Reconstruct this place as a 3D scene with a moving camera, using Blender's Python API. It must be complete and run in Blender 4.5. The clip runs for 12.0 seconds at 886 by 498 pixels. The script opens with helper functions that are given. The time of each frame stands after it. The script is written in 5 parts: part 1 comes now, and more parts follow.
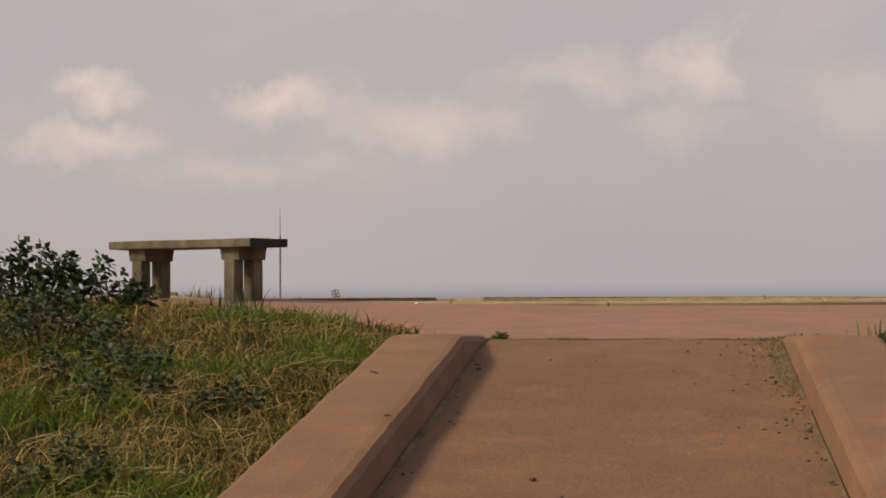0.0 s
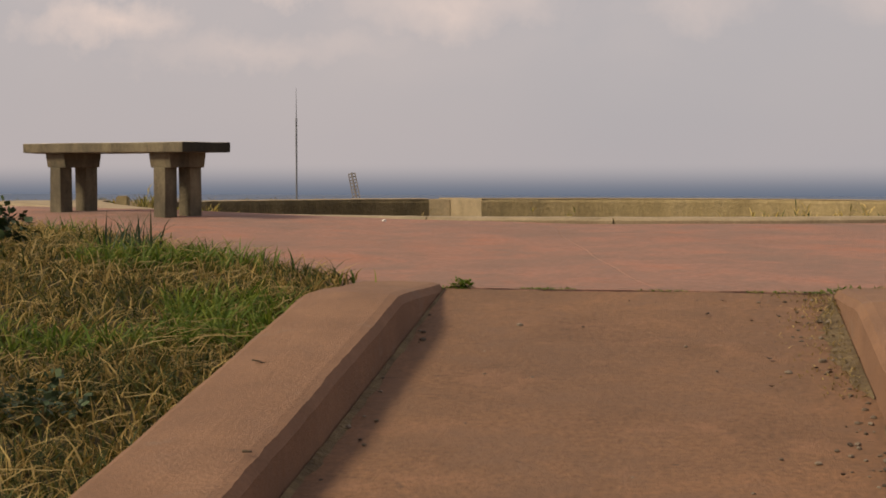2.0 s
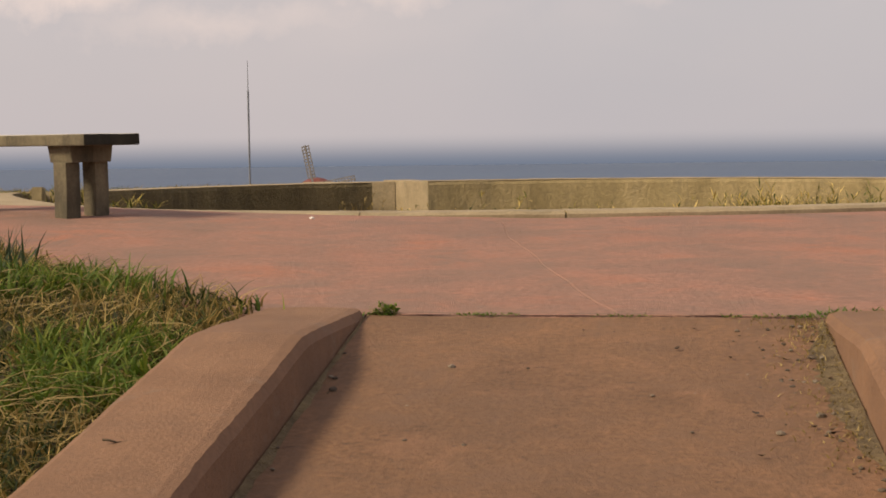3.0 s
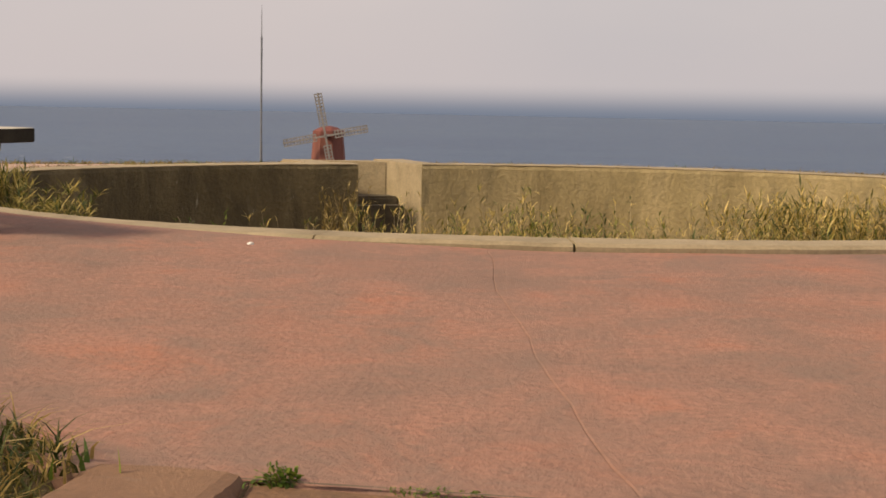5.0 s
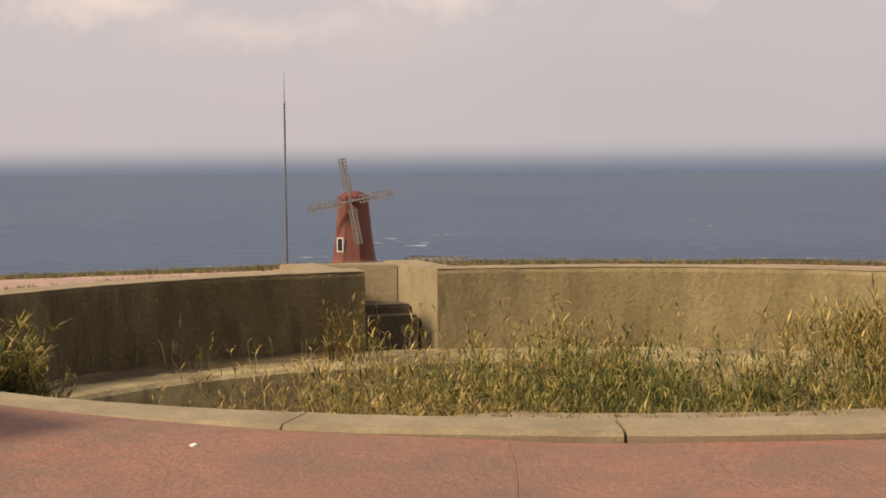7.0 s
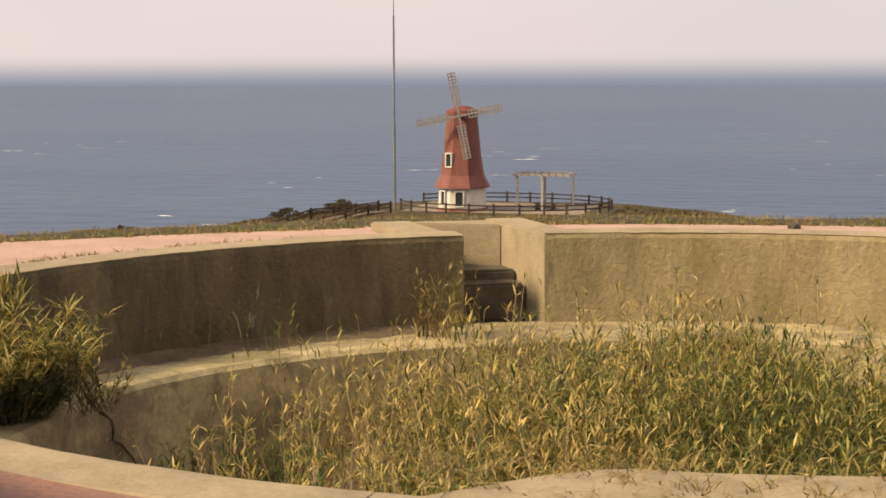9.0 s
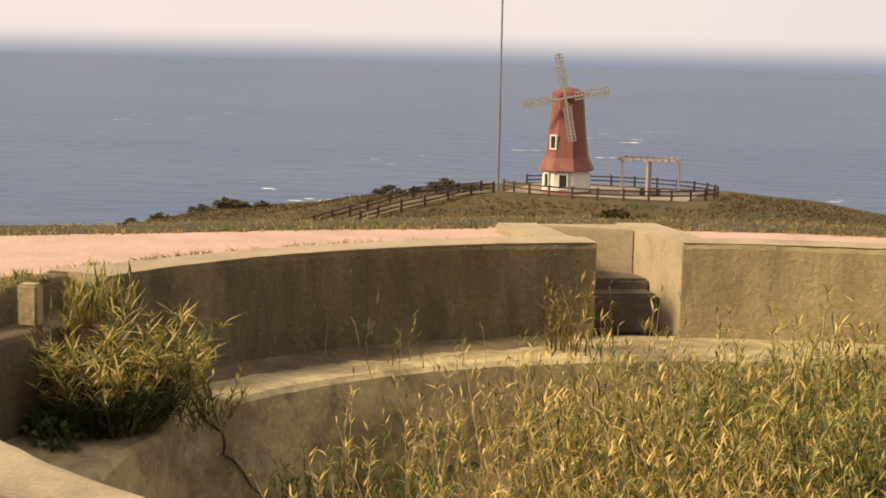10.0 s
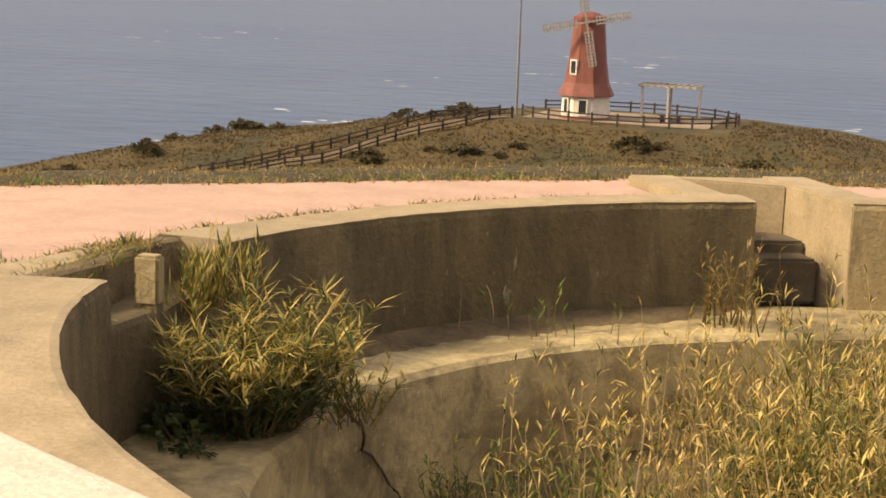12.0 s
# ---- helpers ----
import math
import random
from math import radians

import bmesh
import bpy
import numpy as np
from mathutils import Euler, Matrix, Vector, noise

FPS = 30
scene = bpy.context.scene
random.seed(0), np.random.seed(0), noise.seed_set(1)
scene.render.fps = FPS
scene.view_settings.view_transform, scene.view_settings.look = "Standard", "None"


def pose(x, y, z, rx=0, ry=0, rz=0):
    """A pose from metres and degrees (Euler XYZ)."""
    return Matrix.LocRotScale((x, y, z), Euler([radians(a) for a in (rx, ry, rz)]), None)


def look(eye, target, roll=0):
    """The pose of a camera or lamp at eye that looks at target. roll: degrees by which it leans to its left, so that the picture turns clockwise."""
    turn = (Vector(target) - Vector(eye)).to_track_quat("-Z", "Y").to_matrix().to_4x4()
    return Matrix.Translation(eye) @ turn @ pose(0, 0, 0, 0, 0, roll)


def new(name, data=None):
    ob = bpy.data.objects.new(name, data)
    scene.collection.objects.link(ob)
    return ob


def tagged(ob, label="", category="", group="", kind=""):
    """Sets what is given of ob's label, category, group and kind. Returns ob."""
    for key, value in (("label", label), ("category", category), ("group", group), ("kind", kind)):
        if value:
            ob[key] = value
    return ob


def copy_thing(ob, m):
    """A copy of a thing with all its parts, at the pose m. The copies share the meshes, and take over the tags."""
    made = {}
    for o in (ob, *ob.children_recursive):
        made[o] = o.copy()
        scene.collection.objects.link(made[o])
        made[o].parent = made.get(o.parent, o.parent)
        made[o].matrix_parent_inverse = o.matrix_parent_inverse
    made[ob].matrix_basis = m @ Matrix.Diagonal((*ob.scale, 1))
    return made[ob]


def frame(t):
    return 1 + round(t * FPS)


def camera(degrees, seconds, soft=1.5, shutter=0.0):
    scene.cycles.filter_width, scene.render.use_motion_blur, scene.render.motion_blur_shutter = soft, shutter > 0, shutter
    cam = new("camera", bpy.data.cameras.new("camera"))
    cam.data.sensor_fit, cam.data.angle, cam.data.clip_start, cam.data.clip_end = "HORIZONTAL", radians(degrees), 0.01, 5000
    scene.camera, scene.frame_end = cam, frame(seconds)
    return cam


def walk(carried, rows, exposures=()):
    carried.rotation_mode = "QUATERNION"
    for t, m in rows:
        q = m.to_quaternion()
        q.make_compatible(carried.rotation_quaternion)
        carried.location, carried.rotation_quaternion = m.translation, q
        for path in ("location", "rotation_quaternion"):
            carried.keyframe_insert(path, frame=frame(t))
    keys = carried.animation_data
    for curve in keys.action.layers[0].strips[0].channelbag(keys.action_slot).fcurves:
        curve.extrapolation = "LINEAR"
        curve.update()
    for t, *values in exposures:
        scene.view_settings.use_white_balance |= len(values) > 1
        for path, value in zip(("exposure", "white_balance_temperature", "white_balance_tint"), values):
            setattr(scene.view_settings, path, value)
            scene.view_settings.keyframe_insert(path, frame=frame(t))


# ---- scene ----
# camera
cam = camera(32, 12.0, soft=1.7)
PATH = [
    (0, (0.584, -7.316, 0.233), (0.188, -5.356, 0.286), -0.2),
    (0.5, (0.66, -6.842, 0.255), (0.327, -4.87, 0.253), -2.3),
    (1, (0.625, -6.402, 0.298), (0.271, -4.435, 0.244), 0.9),
    (1.5, (0.594, -5.982, 0.341), (0.312, -4.003, 0.28), -0.5),
    (2, (0.508, -5.523, 0.423), (0.086, -3.571, 0.323), 0.0),
    (2.5, (0.492, -5.086, 0.471), (0.198, -3.113, 0.323), -2.3),
    (3, (0.435, -4.641, 0.53), (0.068, -2.68, 0.391), -0.8),
    (4.8, (0.303, -3.022, 0.755), (-0.044, -1.068, 0.503), -0.6),
    (5, (0.264, -2.873, 0.778), (-0.117, -0.921, 0.574), 1.0),
    (5.5, (0.169, -2.49, 0.863), (-0.174, -0.527, 0.691), 0.1),
    (6, (0.111, -2.05, 0.917), (-0.297, -0.099, 0.761), 0.6),
    (6.5, (0.062, -1.659, 0.996), (-0.347, 0.294, 0.868), 0.3),
    (7, (0.024, -1.278, 1.041), (-0.395, 0.674, 0.913), -0.5),
    (7.2, (0.002, -1.134, 1.045), (-0.466, 0.805, 0.902), 0.6),
    (8.8, (-0.204, -0.204, 1.292), (-0.75, 1.708, 1.079), -0.1),
    (9, (-0.233, -0.069, 1.292), (-0.786, 1.838, 1.052), -0.2),
    (9.5, (-0.367, 0.203, 1.321), (-1.038, 2.064, 1.022), 1.3),
    (10, (-0.592, 0.451, 1.382), (-1.266, 2.315, 1.114), 1.2),
    (10.5, (-0.83, 0.689, 1.387), (-1.635, 2.505, 1.157), 1.0),
    (11, (-1.114, 0.851, 1.392), (-1.866, 2.685, 1.124), 1.6),
    (11.5, (-1.386, 1.04, 1.391), (-2.079, 2.888, 1.062), 2.2),
    (12, (-1.656, 1.244, 1.403), (-2.333, 3.09, 1.036), 2.0),
]
walk(cam, [(t, look(eye, target, roll)) for t, eye, target, roll in PATH], ((0, -0.03, 7050, 10), (2, 0.02, 7050, 10), (3, 0.26, 7050, 10), (5, 0.34, 7200, 10), (7, 0.29, 7200, 10), (9, 0.74, 7450, 10), (12, 0.98, 7750, 10)))

RAMP = 0.13                      # fall of the ramp per metre
PIT = Vector((-1.3, 7.05, 0.0))  # middle of the sunken pit
SUN = Vector((-0.82, -0.57, 0.76)).normalized()


def ramp_shift(y):
    """The ramp runs slightly askew to the joint at its head."""
    return -0.052 * y if y < 0 else 0.0


def lerp(a, b, t):
    return a + (b - a) * t


def smooth(a, b, x):
    t = max(0.0, min(1.0, (x - a) / (b - a)))
    return t * t * (3 - 2 * t)


# ---- world and sun ----
world = bpy.data.worlds.new("overcast_sky")
scene.world = world
world.use_nodes = True
wn, wl = world.node_tree.nodes, world.node_tree.links
wn.clear()
sky = wn.new("ShaderNodeTexSky")
sky.sky_type, sky.sun_disc = "NISHITA", False
sky.sun_elevation = math.asin(SUN.z)
sky.sun_rotation = math.atan2(SUN.x, SUN.y)
sky.altitude, sky.air_density, sky.dust_density = 60, 1.2, 3.0
sky_dim = wn.new("ShaderNodeMix")
sky_dim.data_type, sky_dim.blend_type = "RGBA", "MULTIPLY"
sky_dim.inputs[0].default_value = 1.0
sky_dim.inputs[7].default_value = (0.09, 0.09, 0.09, 1)
wl.new(sky.outputs[0], sky_dim.inputs[6])
coord = wn.new("ShaderNodeTexCoord")
sep = wn.new("ShaderNodeSeparateXYZ")
wl.new(coord.outputs["Generated"], sep.inputs[0])
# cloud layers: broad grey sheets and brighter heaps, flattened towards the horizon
stretch = wn.new("ShaderNodeMapping")
stretch.inputs["Scale"].default_value = (1.0, 1.0, 1.7)
stretch.inputs["Location"].default_value = (3.4, 0.4, 0.12)
wl.new(coord.outputs["Generated"], stretch.inputs["Vector"])
heaps = wn.new("ShaderNodeTexNoise")
heaps.inputs["Scale"].default_value, heaps.inputs["Detail"].default_value = 7.5, 8
heaps.inputs["Roughness"].default_value, heaps.inputs["Distortion"].default_value = 0.5, 0.35
wl.new(stretch.outputs[0], heaps.inputs["Vector"])
heap_ramp = wn.new("ShaderNodeValToRGB")
heap_ramp.color_ramp.elements[0].position, heap_ramp.color_ramp.elements[1].position = 0.47, 0.68
wl.new(heaps.outputs[0], heap_ramp.inputs[0])
heap_height = wn.new("ShaderNodeMapRange")
heap_height.inputs[1].default_value, heap_height.inputs[2].default_value = 0.035, 0.13
wl.new(sep.outputs[2], heap_height.inputs[0])
heap_thin = wn.new("ShaderNodeMath")
heap_thin.operation = "MULTIPLY"
wl.new(heap_ramp.outputs[0], heap_thin.inputs[0])
wl.new(heap_height.outputs[0], heap_thin.inputs[1])
# single heaps over the sea: bearing and height as slopes, half width, half height, strength
slope_u, slope_v = wn.new("ShaderNodeMath"), wn.new("ShaderNodeMath")
slope_u.operation = slope_v.operation = "DIVIDE"
wl.new(sep.outputs[0], slope_u.inputs[0])
wl.new(sep.outputs[1], slope_u.inputs[1])
wl.new(sep.outputs[2], slope_v.inputs[0])
wl.new(sep.outputs[1], slope_v.inputs[1])
slope = wn.new("ShaderNodeCombineXYZ")
wl.new(slope_u.outputs[0], slope.inputs[0])
wl.new(slope_v.outputs[0], slope.inputs[1])
ragged = wn.new("ShaderNodeTexNoise")
ragged.inputs["Scale"].default_value, ragged.inputs["Detail"].default_value, ragged.inputs["Roughness"].default_value = 24.0, 8, 0.6
wl.new(slope.outputs[0], ragged.inputs["Vector"])
centred = wn.new("ShaderNodeVectorMath")
centred.operation = "SUBTRACT"
centred.inputs[1].default_value = (0.5, 0.5, 0.5)
wl.new(ragged.outputs["Color"], centred.inputs[0])
torn = wn.new("ShaderNodeVectorMath")
torn.operation = "MULTIPLY_ADD"
torn.inputs[1].default_value = (0.10, 0.06, 0)
wl.new(centred.outputs[0], torn.inputs[0])
wl.new(slope.outputs[0], torn.inputs[2])
heap_sum = heap_thin.outputs[0]
weaken = wn.new("ShaderNodeMath")
weaken.operation = "MULTIPLY"
weaken.inputs[1].default_value = 0.22
wl.new(heap_sum, weaken.inputs[0])
heap_sum = weaken.outputs[0]
for u, v, a, b, power in ((-0.445, 0.141, 0.05, 0.018, 0.9), (-0.455, 0.104, 0.07, 0.020, 0.8), (-0.315, 0.130, 0.055, 0.020, 0.95), (-0.345, 0.080, 0.11, 0.016, 0.35),
                          (-0.215, 0.113, 0.085, 0.026, 0.65), (-0.11, 0.141, 0.08, 0.020, 0.5), (-0.035, 0.148, 0.032, 0.030, 0.75), (-0.045, 0.108, 0.05, 0.022, 0.35),
                          (0.10, 0.12, 0.09, 0.03, 0.3), (-0.66, 0.12, 0.10, 0.03, 0.6), (-0.37, 0.146, 0.06, 0.012, -0.35), (-0.24, 0.168, 0.10, 0.020, -0.45)):
    spot_at = wn.new("ShaderNodeMapping")
    spot_at.inputs["Location"].default_value = (-u / a, -v / b, 0)
    spot_at.inputs["Scale"].default_value = (1 / a, 1 / b, 1)
    wl.new(torn.outputs[0], spot_at.inputs["Vector"])
    puff = wn.new("ShaderNodeTexGradient")
    puff.gradient_type = "SPHERICAL"
    wl.new(spot_at.outputs[0], puff.inputs["Vector"])
    total = wn.new("ShaderNodeMath")
    total.operation = "MULTIPLY_ADD"
    total.inputs[1].default_value = power
    wl.new(puff.outputs["Fac"], total.inputs[0])
    wl.new(heap_sum, total.inputs[2])
    heap_sum = total.outputs[0]
heap_amount = wn.new("ShaderNodeClamp")
wl.new(heap_sum, heap_amount.inputs[0])
sheet = wn.new("ShaderNodeTexNoise")
sheet.inputs["Scale"].default_value, sheet.inputs["Detail"].default_value = 3.0, 4
wl.new(stretch.outputs[0], sheet.inputs["Vector"])
grey = wn.new("ShaderNodeMix")
grey.data_type = "RGBA"
grey.inputs[6].default_value = (0.425, 0.422, 0.478, 1)
grey.inputs[7].default_value = (0.54, 0.488, 0.512, 1)
wl.new(sheet.outputs[0], grey.inputs[0])
heap_mix = wn.new("ShaderNodeMix")
heap_mix.data_type = "RGBA"
heap_mix.inputs[7].default_value = (0.80, 0.655, 0.62, 1)
wl.new(heap_amount.outputs[0], heap_mix.inputs[0])
wl.new(grey.outputs[2], heap_mix.inputs[6])
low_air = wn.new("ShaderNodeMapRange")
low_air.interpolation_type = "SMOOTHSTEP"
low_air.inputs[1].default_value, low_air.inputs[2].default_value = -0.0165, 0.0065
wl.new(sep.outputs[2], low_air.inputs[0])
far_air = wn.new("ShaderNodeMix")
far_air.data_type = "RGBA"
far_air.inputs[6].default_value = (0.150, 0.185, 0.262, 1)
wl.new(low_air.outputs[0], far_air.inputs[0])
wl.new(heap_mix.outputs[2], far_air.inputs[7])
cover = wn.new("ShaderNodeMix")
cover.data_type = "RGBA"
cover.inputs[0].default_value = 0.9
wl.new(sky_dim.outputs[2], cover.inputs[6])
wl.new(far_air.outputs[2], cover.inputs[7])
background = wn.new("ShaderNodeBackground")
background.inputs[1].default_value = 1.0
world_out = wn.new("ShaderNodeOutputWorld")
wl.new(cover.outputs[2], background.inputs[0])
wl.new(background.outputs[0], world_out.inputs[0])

sun = new("sun", bpy.data.lights.new("sun", "SUN"))
sun.data.energy, sun.data.angle, sun.data.color = 3.6, radians(13.0), (1.0, 0.85, 0.64)
sun.matrix_world = look(SUN * 50, (0, 0, 0))


# ---- materials ----
def material(name, colours, scale=4.0, rough=0.85, bump=0.3, fine=60.0, detail=8, metal=0.0, stain=None, stain_scale=0.7,
             island=0.0, object_random=0.0, stretch_by=(1, 1, 1), stain_at=(0.5, 0.68), ramp_at=(0.32, 0.68), depth=0.01, grain_mix=0.45, patches=()):
    """Colours mixed by noise in metres, fine grain on top, stains with their own shape."""
    m = bpy.data.materials.new(name)
    m.use_nodes = True
    n, l = m.node_tree.nodes, m.node_tree.links
    shader = n["Principled BSDF"]
    where = n.new("ShaderNodeNewGeometry")
    place = n.new("ShaderNodeMapping")
    place.inputs["Scale"].default_value = stretch_by
    l.new(where.outputs["Position"], place.inputs["Vector"])
    broad = n.new("ShaderNodeTexNoise")
    broad.inputs["Scale"].default_value, broad.inputs["Detail"].default_value = scale, detail
    broad.inputs["Roughness"].default_value = 0.62
    l.new(place.outputs[0], broad.inputs["Vector"])
    factor = broad.outputs[0]
    if island or object_random:
        source = where.outputs["Random Per Island"] if island else n.new("ShaderNodeObjectInfo").outputs["Random"]
        mix = n.new("ShaderNodeMix")
        mix.inputs[0].default_value = island or object_random
        l.new(factor, mix.inputs[2])
        l.new(source, mix.inputs[3])
        factor = mix.outputs[0]
    ramp = n.new("ShaderNodeValToRGB")
    ramp.color_ramp.elements[0].position, ramp.color_ramp.elements[1].position = ramp_at
    for i, c in enumerate(colours[1:-1]):
        ramp.color_ramp.elements.new(lerp(*ramp_at, (i + 1) / (len(colours) - 1)))
    for e, c in zip(ramp.color_ramp.elements, colours):
        e.color = (*c, 1)
    l.new(factor, ramp.inputs[0])
    colour = ramp.outputs[0]
    grain = n.new("ShaderNodeTexNoise")
    grain.inputs["Scale"].default_value, grain.inputs["Detail"].default_value = fine, 5
    grain.inputs["Roughness"].default_value = 0.7
    l.new(where.outputs["Position"], grain.inputs["Vector"])
    speck = n.new("ShaderNodeMix")
    speck.data_type, speck.blend_type = "RGBA", "OVERLAY"
    speck.inputs[0].default_value = grain_mix
    l.new(colour, speck.inputs[6])
    l.new(grain.outputs[0], speck.inputs[7])
    colour = speck.outputs[2]
    if stain:
        blot = n.new("ShaderNodeTexNoise")
        blot.inputs["Scale"].default_value, blot.inputs["Detail"].default_value = stain_scale, 9
        blot.inputs["Distortion"].default_value, blot.inputs["Roughness"].default_value = 0.6, 0.7
        l.new(place.outputs[0], blot.inputs["Vector"])
        edge = n.new("ShaderNodeValToRGB")
        edge.color_ramp.elements[0].position, edge.color_ramp.elements[1].position = stain_at
        l.new(blot.outputs[0], edge.inputs[0])
        over = n.new("ShaderNodeMix")
        over.data_type = "RGBA"
        over.inputs[7].default_value = (*stain, 1)
        l.new(edge.outputs[0], over.inputs[0])
        l.new(colour, over.inputs[6])
        colour = over.outputs[2]
    for k, (tint, size, reach, amount) in enumerate(patches):
        patch = n.new("ShaderNodeTexNoise")
        patch.inputs["Scale"].default_value, patch.inputs["Detail"].default_value = size, 8
        patch.inputs["Distortion"].default_value, patch.inputs["Roughness"].default_value = 0.4, 0.68
        shift = n.new("ShaderNodeMapping")
        shift.inputs["Location"].default_value = (3.7 + 5 * k, 1.9, 0)
        l.new(place.outputs[0], shift.inputs["Vector"])
        l.new(shift.outputs[0], patch.inputs["Vector"])
        rim = n.new("ShaderNodeMapRange")
        rim.inputs[1].default_value, rim.inputs[2].default_value, rim.inputs[4].default_value = *reach, amount
        l.new(patch.outputs[0], rim.inputs[0])
        laid = n.new("ShaderNodeMix")
        laid.data_type = "RGBA"
        laid.inputs[7].default_value = (*tint, 1)
        l.new(rim.outputs[0], laid.inputs[0])
        l.new(colour, laid.inputs[6])
        colour = laid.outputs[2]
    l.new(colour, shader.inputs["Base Color"])
    shader.inputs["Roughness"].default_value, shader.inputs["Metallic"].default_value = rough, metal
    if bump:
        both = n.new("ShaderNodeMath")
        l.new(grain.outputs[0], both.inputs[0])
        l.new(broad.outputs[0], both.inputs[1])
        relief = n.new("ShaderNodeBump")
        relief.inputs["Strength"].default_value, relief.inputs["Distance"].default_value = bump, depth
        l.new(both.outputs[0], relief.inputs["Height"])
        l.new(relief.outputs[0], shader.inputs["Normal"])
    return m


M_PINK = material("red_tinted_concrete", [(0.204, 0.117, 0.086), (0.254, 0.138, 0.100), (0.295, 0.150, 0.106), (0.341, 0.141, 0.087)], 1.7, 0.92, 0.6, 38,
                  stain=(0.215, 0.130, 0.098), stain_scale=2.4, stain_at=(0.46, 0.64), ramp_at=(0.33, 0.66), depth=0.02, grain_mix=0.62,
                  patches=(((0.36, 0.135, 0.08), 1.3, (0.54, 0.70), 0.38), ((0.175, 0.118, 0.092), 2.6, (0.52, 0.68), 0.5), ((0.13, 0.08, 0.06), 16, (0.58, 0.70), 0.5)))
# paler copy of the paving; grazing sunlight is put into its colour
M_FARPINK = material("sunlit_pink_concrete", [(0.344, 0.231, 0.184), (0.409, 0.272, 0.216), (0.446, 0.299, 0.237)], 2.0, 0.92, 0.5, 38,
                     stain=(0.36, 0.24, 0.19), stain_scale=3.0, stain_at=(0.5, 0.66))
M_RAMP = material("worn_ramp_concrete", [(0.128, 0.067, 0.035), (0.169, 0.088, 0.045), (0.207, 0.104, 0.051)], 1.6, 0.9, 0.5, 55,
                  stain=(0.15, 0.084, 0.05), stain_scale=3.0, stretch_by=(1, 1.2, 1), stain_at=(0.48, 0.7), depth=0.018, grain_mix=0.85,
                  patches=(((0.125, 0.072, 0.043), 1.1, (0.50, 0.70), 0.6), ((0.265, 0.135, 0.075), 3.6, (0.56, 0.70), 0.5), ((0.06, 0.037, 0.025), 22, (0.60, 0.70), 0.6)))
M_KERB = material("kerb_concrete", [(0.166, 0.089, 0.050), (0.198, 0.106, 0.059), (0.230, 0.125, 0.070)], 3.0, 0.9, 0.6, 90,
                  stain=(0.2, 0.13, 0.09), stain_scale=5, stain_at=(0.6, 0.7),
                  patches=(((0.15, 0.085, 0.054), 2.2, (0.52, 0.70), 0.5), ((0.10, 0.057, 0.038), 30, (0.60, 0.70), 0.5)))
M_COPING = material("pale_concrete", [(0.215, 0.168, 0.10), (0.29, 0.228, 0.14), (0.345, 0.272, 0.172)], 3.0, 0.9, 0.5, 50,
                    stain=(0.22, 0.19, 0.12), stain_scale=4, stain_at=(0.58, 0.72))
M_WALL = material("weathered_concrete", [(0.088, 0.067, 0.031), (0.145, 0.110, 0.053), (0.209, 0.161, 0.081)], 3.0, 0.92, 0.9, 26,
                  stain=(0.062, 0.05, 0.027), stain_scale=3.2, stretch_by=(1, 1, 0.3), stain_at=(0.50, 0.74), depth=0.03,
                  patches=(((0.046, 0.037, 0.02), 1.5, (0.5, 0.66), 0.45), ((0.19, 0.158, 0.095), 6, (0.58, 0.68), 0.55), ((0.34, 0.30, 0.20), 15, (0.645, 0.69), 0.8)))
# lighter, less streaked copy of the wall, with sun put into its colour
M_WALLPALE = material("sunlit_weathered_concrete", [(0.205, 0.157, 0.077), (0.286, 0.224, 0.114), (0.356, 0.279, 0.149)], 2.6, 0.92, 0.7, 26,
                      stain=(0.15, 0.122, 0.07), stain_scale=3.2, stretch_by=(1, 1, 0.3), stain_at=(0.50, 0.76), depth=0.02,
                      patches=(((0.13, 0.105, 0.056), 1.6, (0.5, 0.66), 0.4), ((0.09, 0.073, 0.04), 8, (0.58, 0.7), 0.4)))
# dark tone of the ramp joint; on the niche shelf it paints shade
M_DARKWALL = material("shade_and_joint_dark", [(0.055, 0.045, 0.03), (0.10, 0.08, 0.05), (0.16, 0.13, 0.085)], 3, 0.95, 0.8, 30)
M_DRUM = material("bleached_concrete", [(0.322, 0.254, 0.131), (0.425, 0.343, 0.180), (0.517, 0.421, 0.226)], 2.5, 0.92, 0.7, 30,
                  stain=(0.19, 0.155, 0.092), stain_scale=3.0, stain_at=(0.5, 0.66), depth=0.02,
                  patches=(((0.15, 0.117, 0.056), 1.8, (0.46, 0.6), 0.75), ((0.10, 0.08, 0.046), 5, (0.55, 0.66), 0.6), ((0.50, 0.44, 0.32), 17, (0.63, 0.68), 0.7)))
# seat top pale, seat ends near black: sun and shade put into colour
M_SEATTOP = material("sunlit_bench_top", [(0.43, 0.395, 0.33), (0.55, 0.51, 0.435)], 5, 0.9, 0.5, 60)
M_SEATEND = material("shaded_bench_end", [(0.012, 0.012, 0.008), (0.035, 0.032, 0.020)], 8, 0.95, 0.6, 60)
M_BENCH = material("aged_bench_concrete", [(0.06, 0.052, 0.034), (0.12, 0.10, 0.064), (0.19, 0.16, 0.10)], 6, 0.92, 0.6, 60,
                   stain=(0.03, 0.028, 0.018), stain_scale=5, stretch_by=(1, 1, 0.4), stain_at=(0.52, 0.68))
M_SOIL = material("dry_soil", [(0.09, 0.065, 0.035), (0.16, 0.115, 0.06), (0.22, 0.165, 0.085)], 5, 0.97, 0.9, 40, depth=0.03)
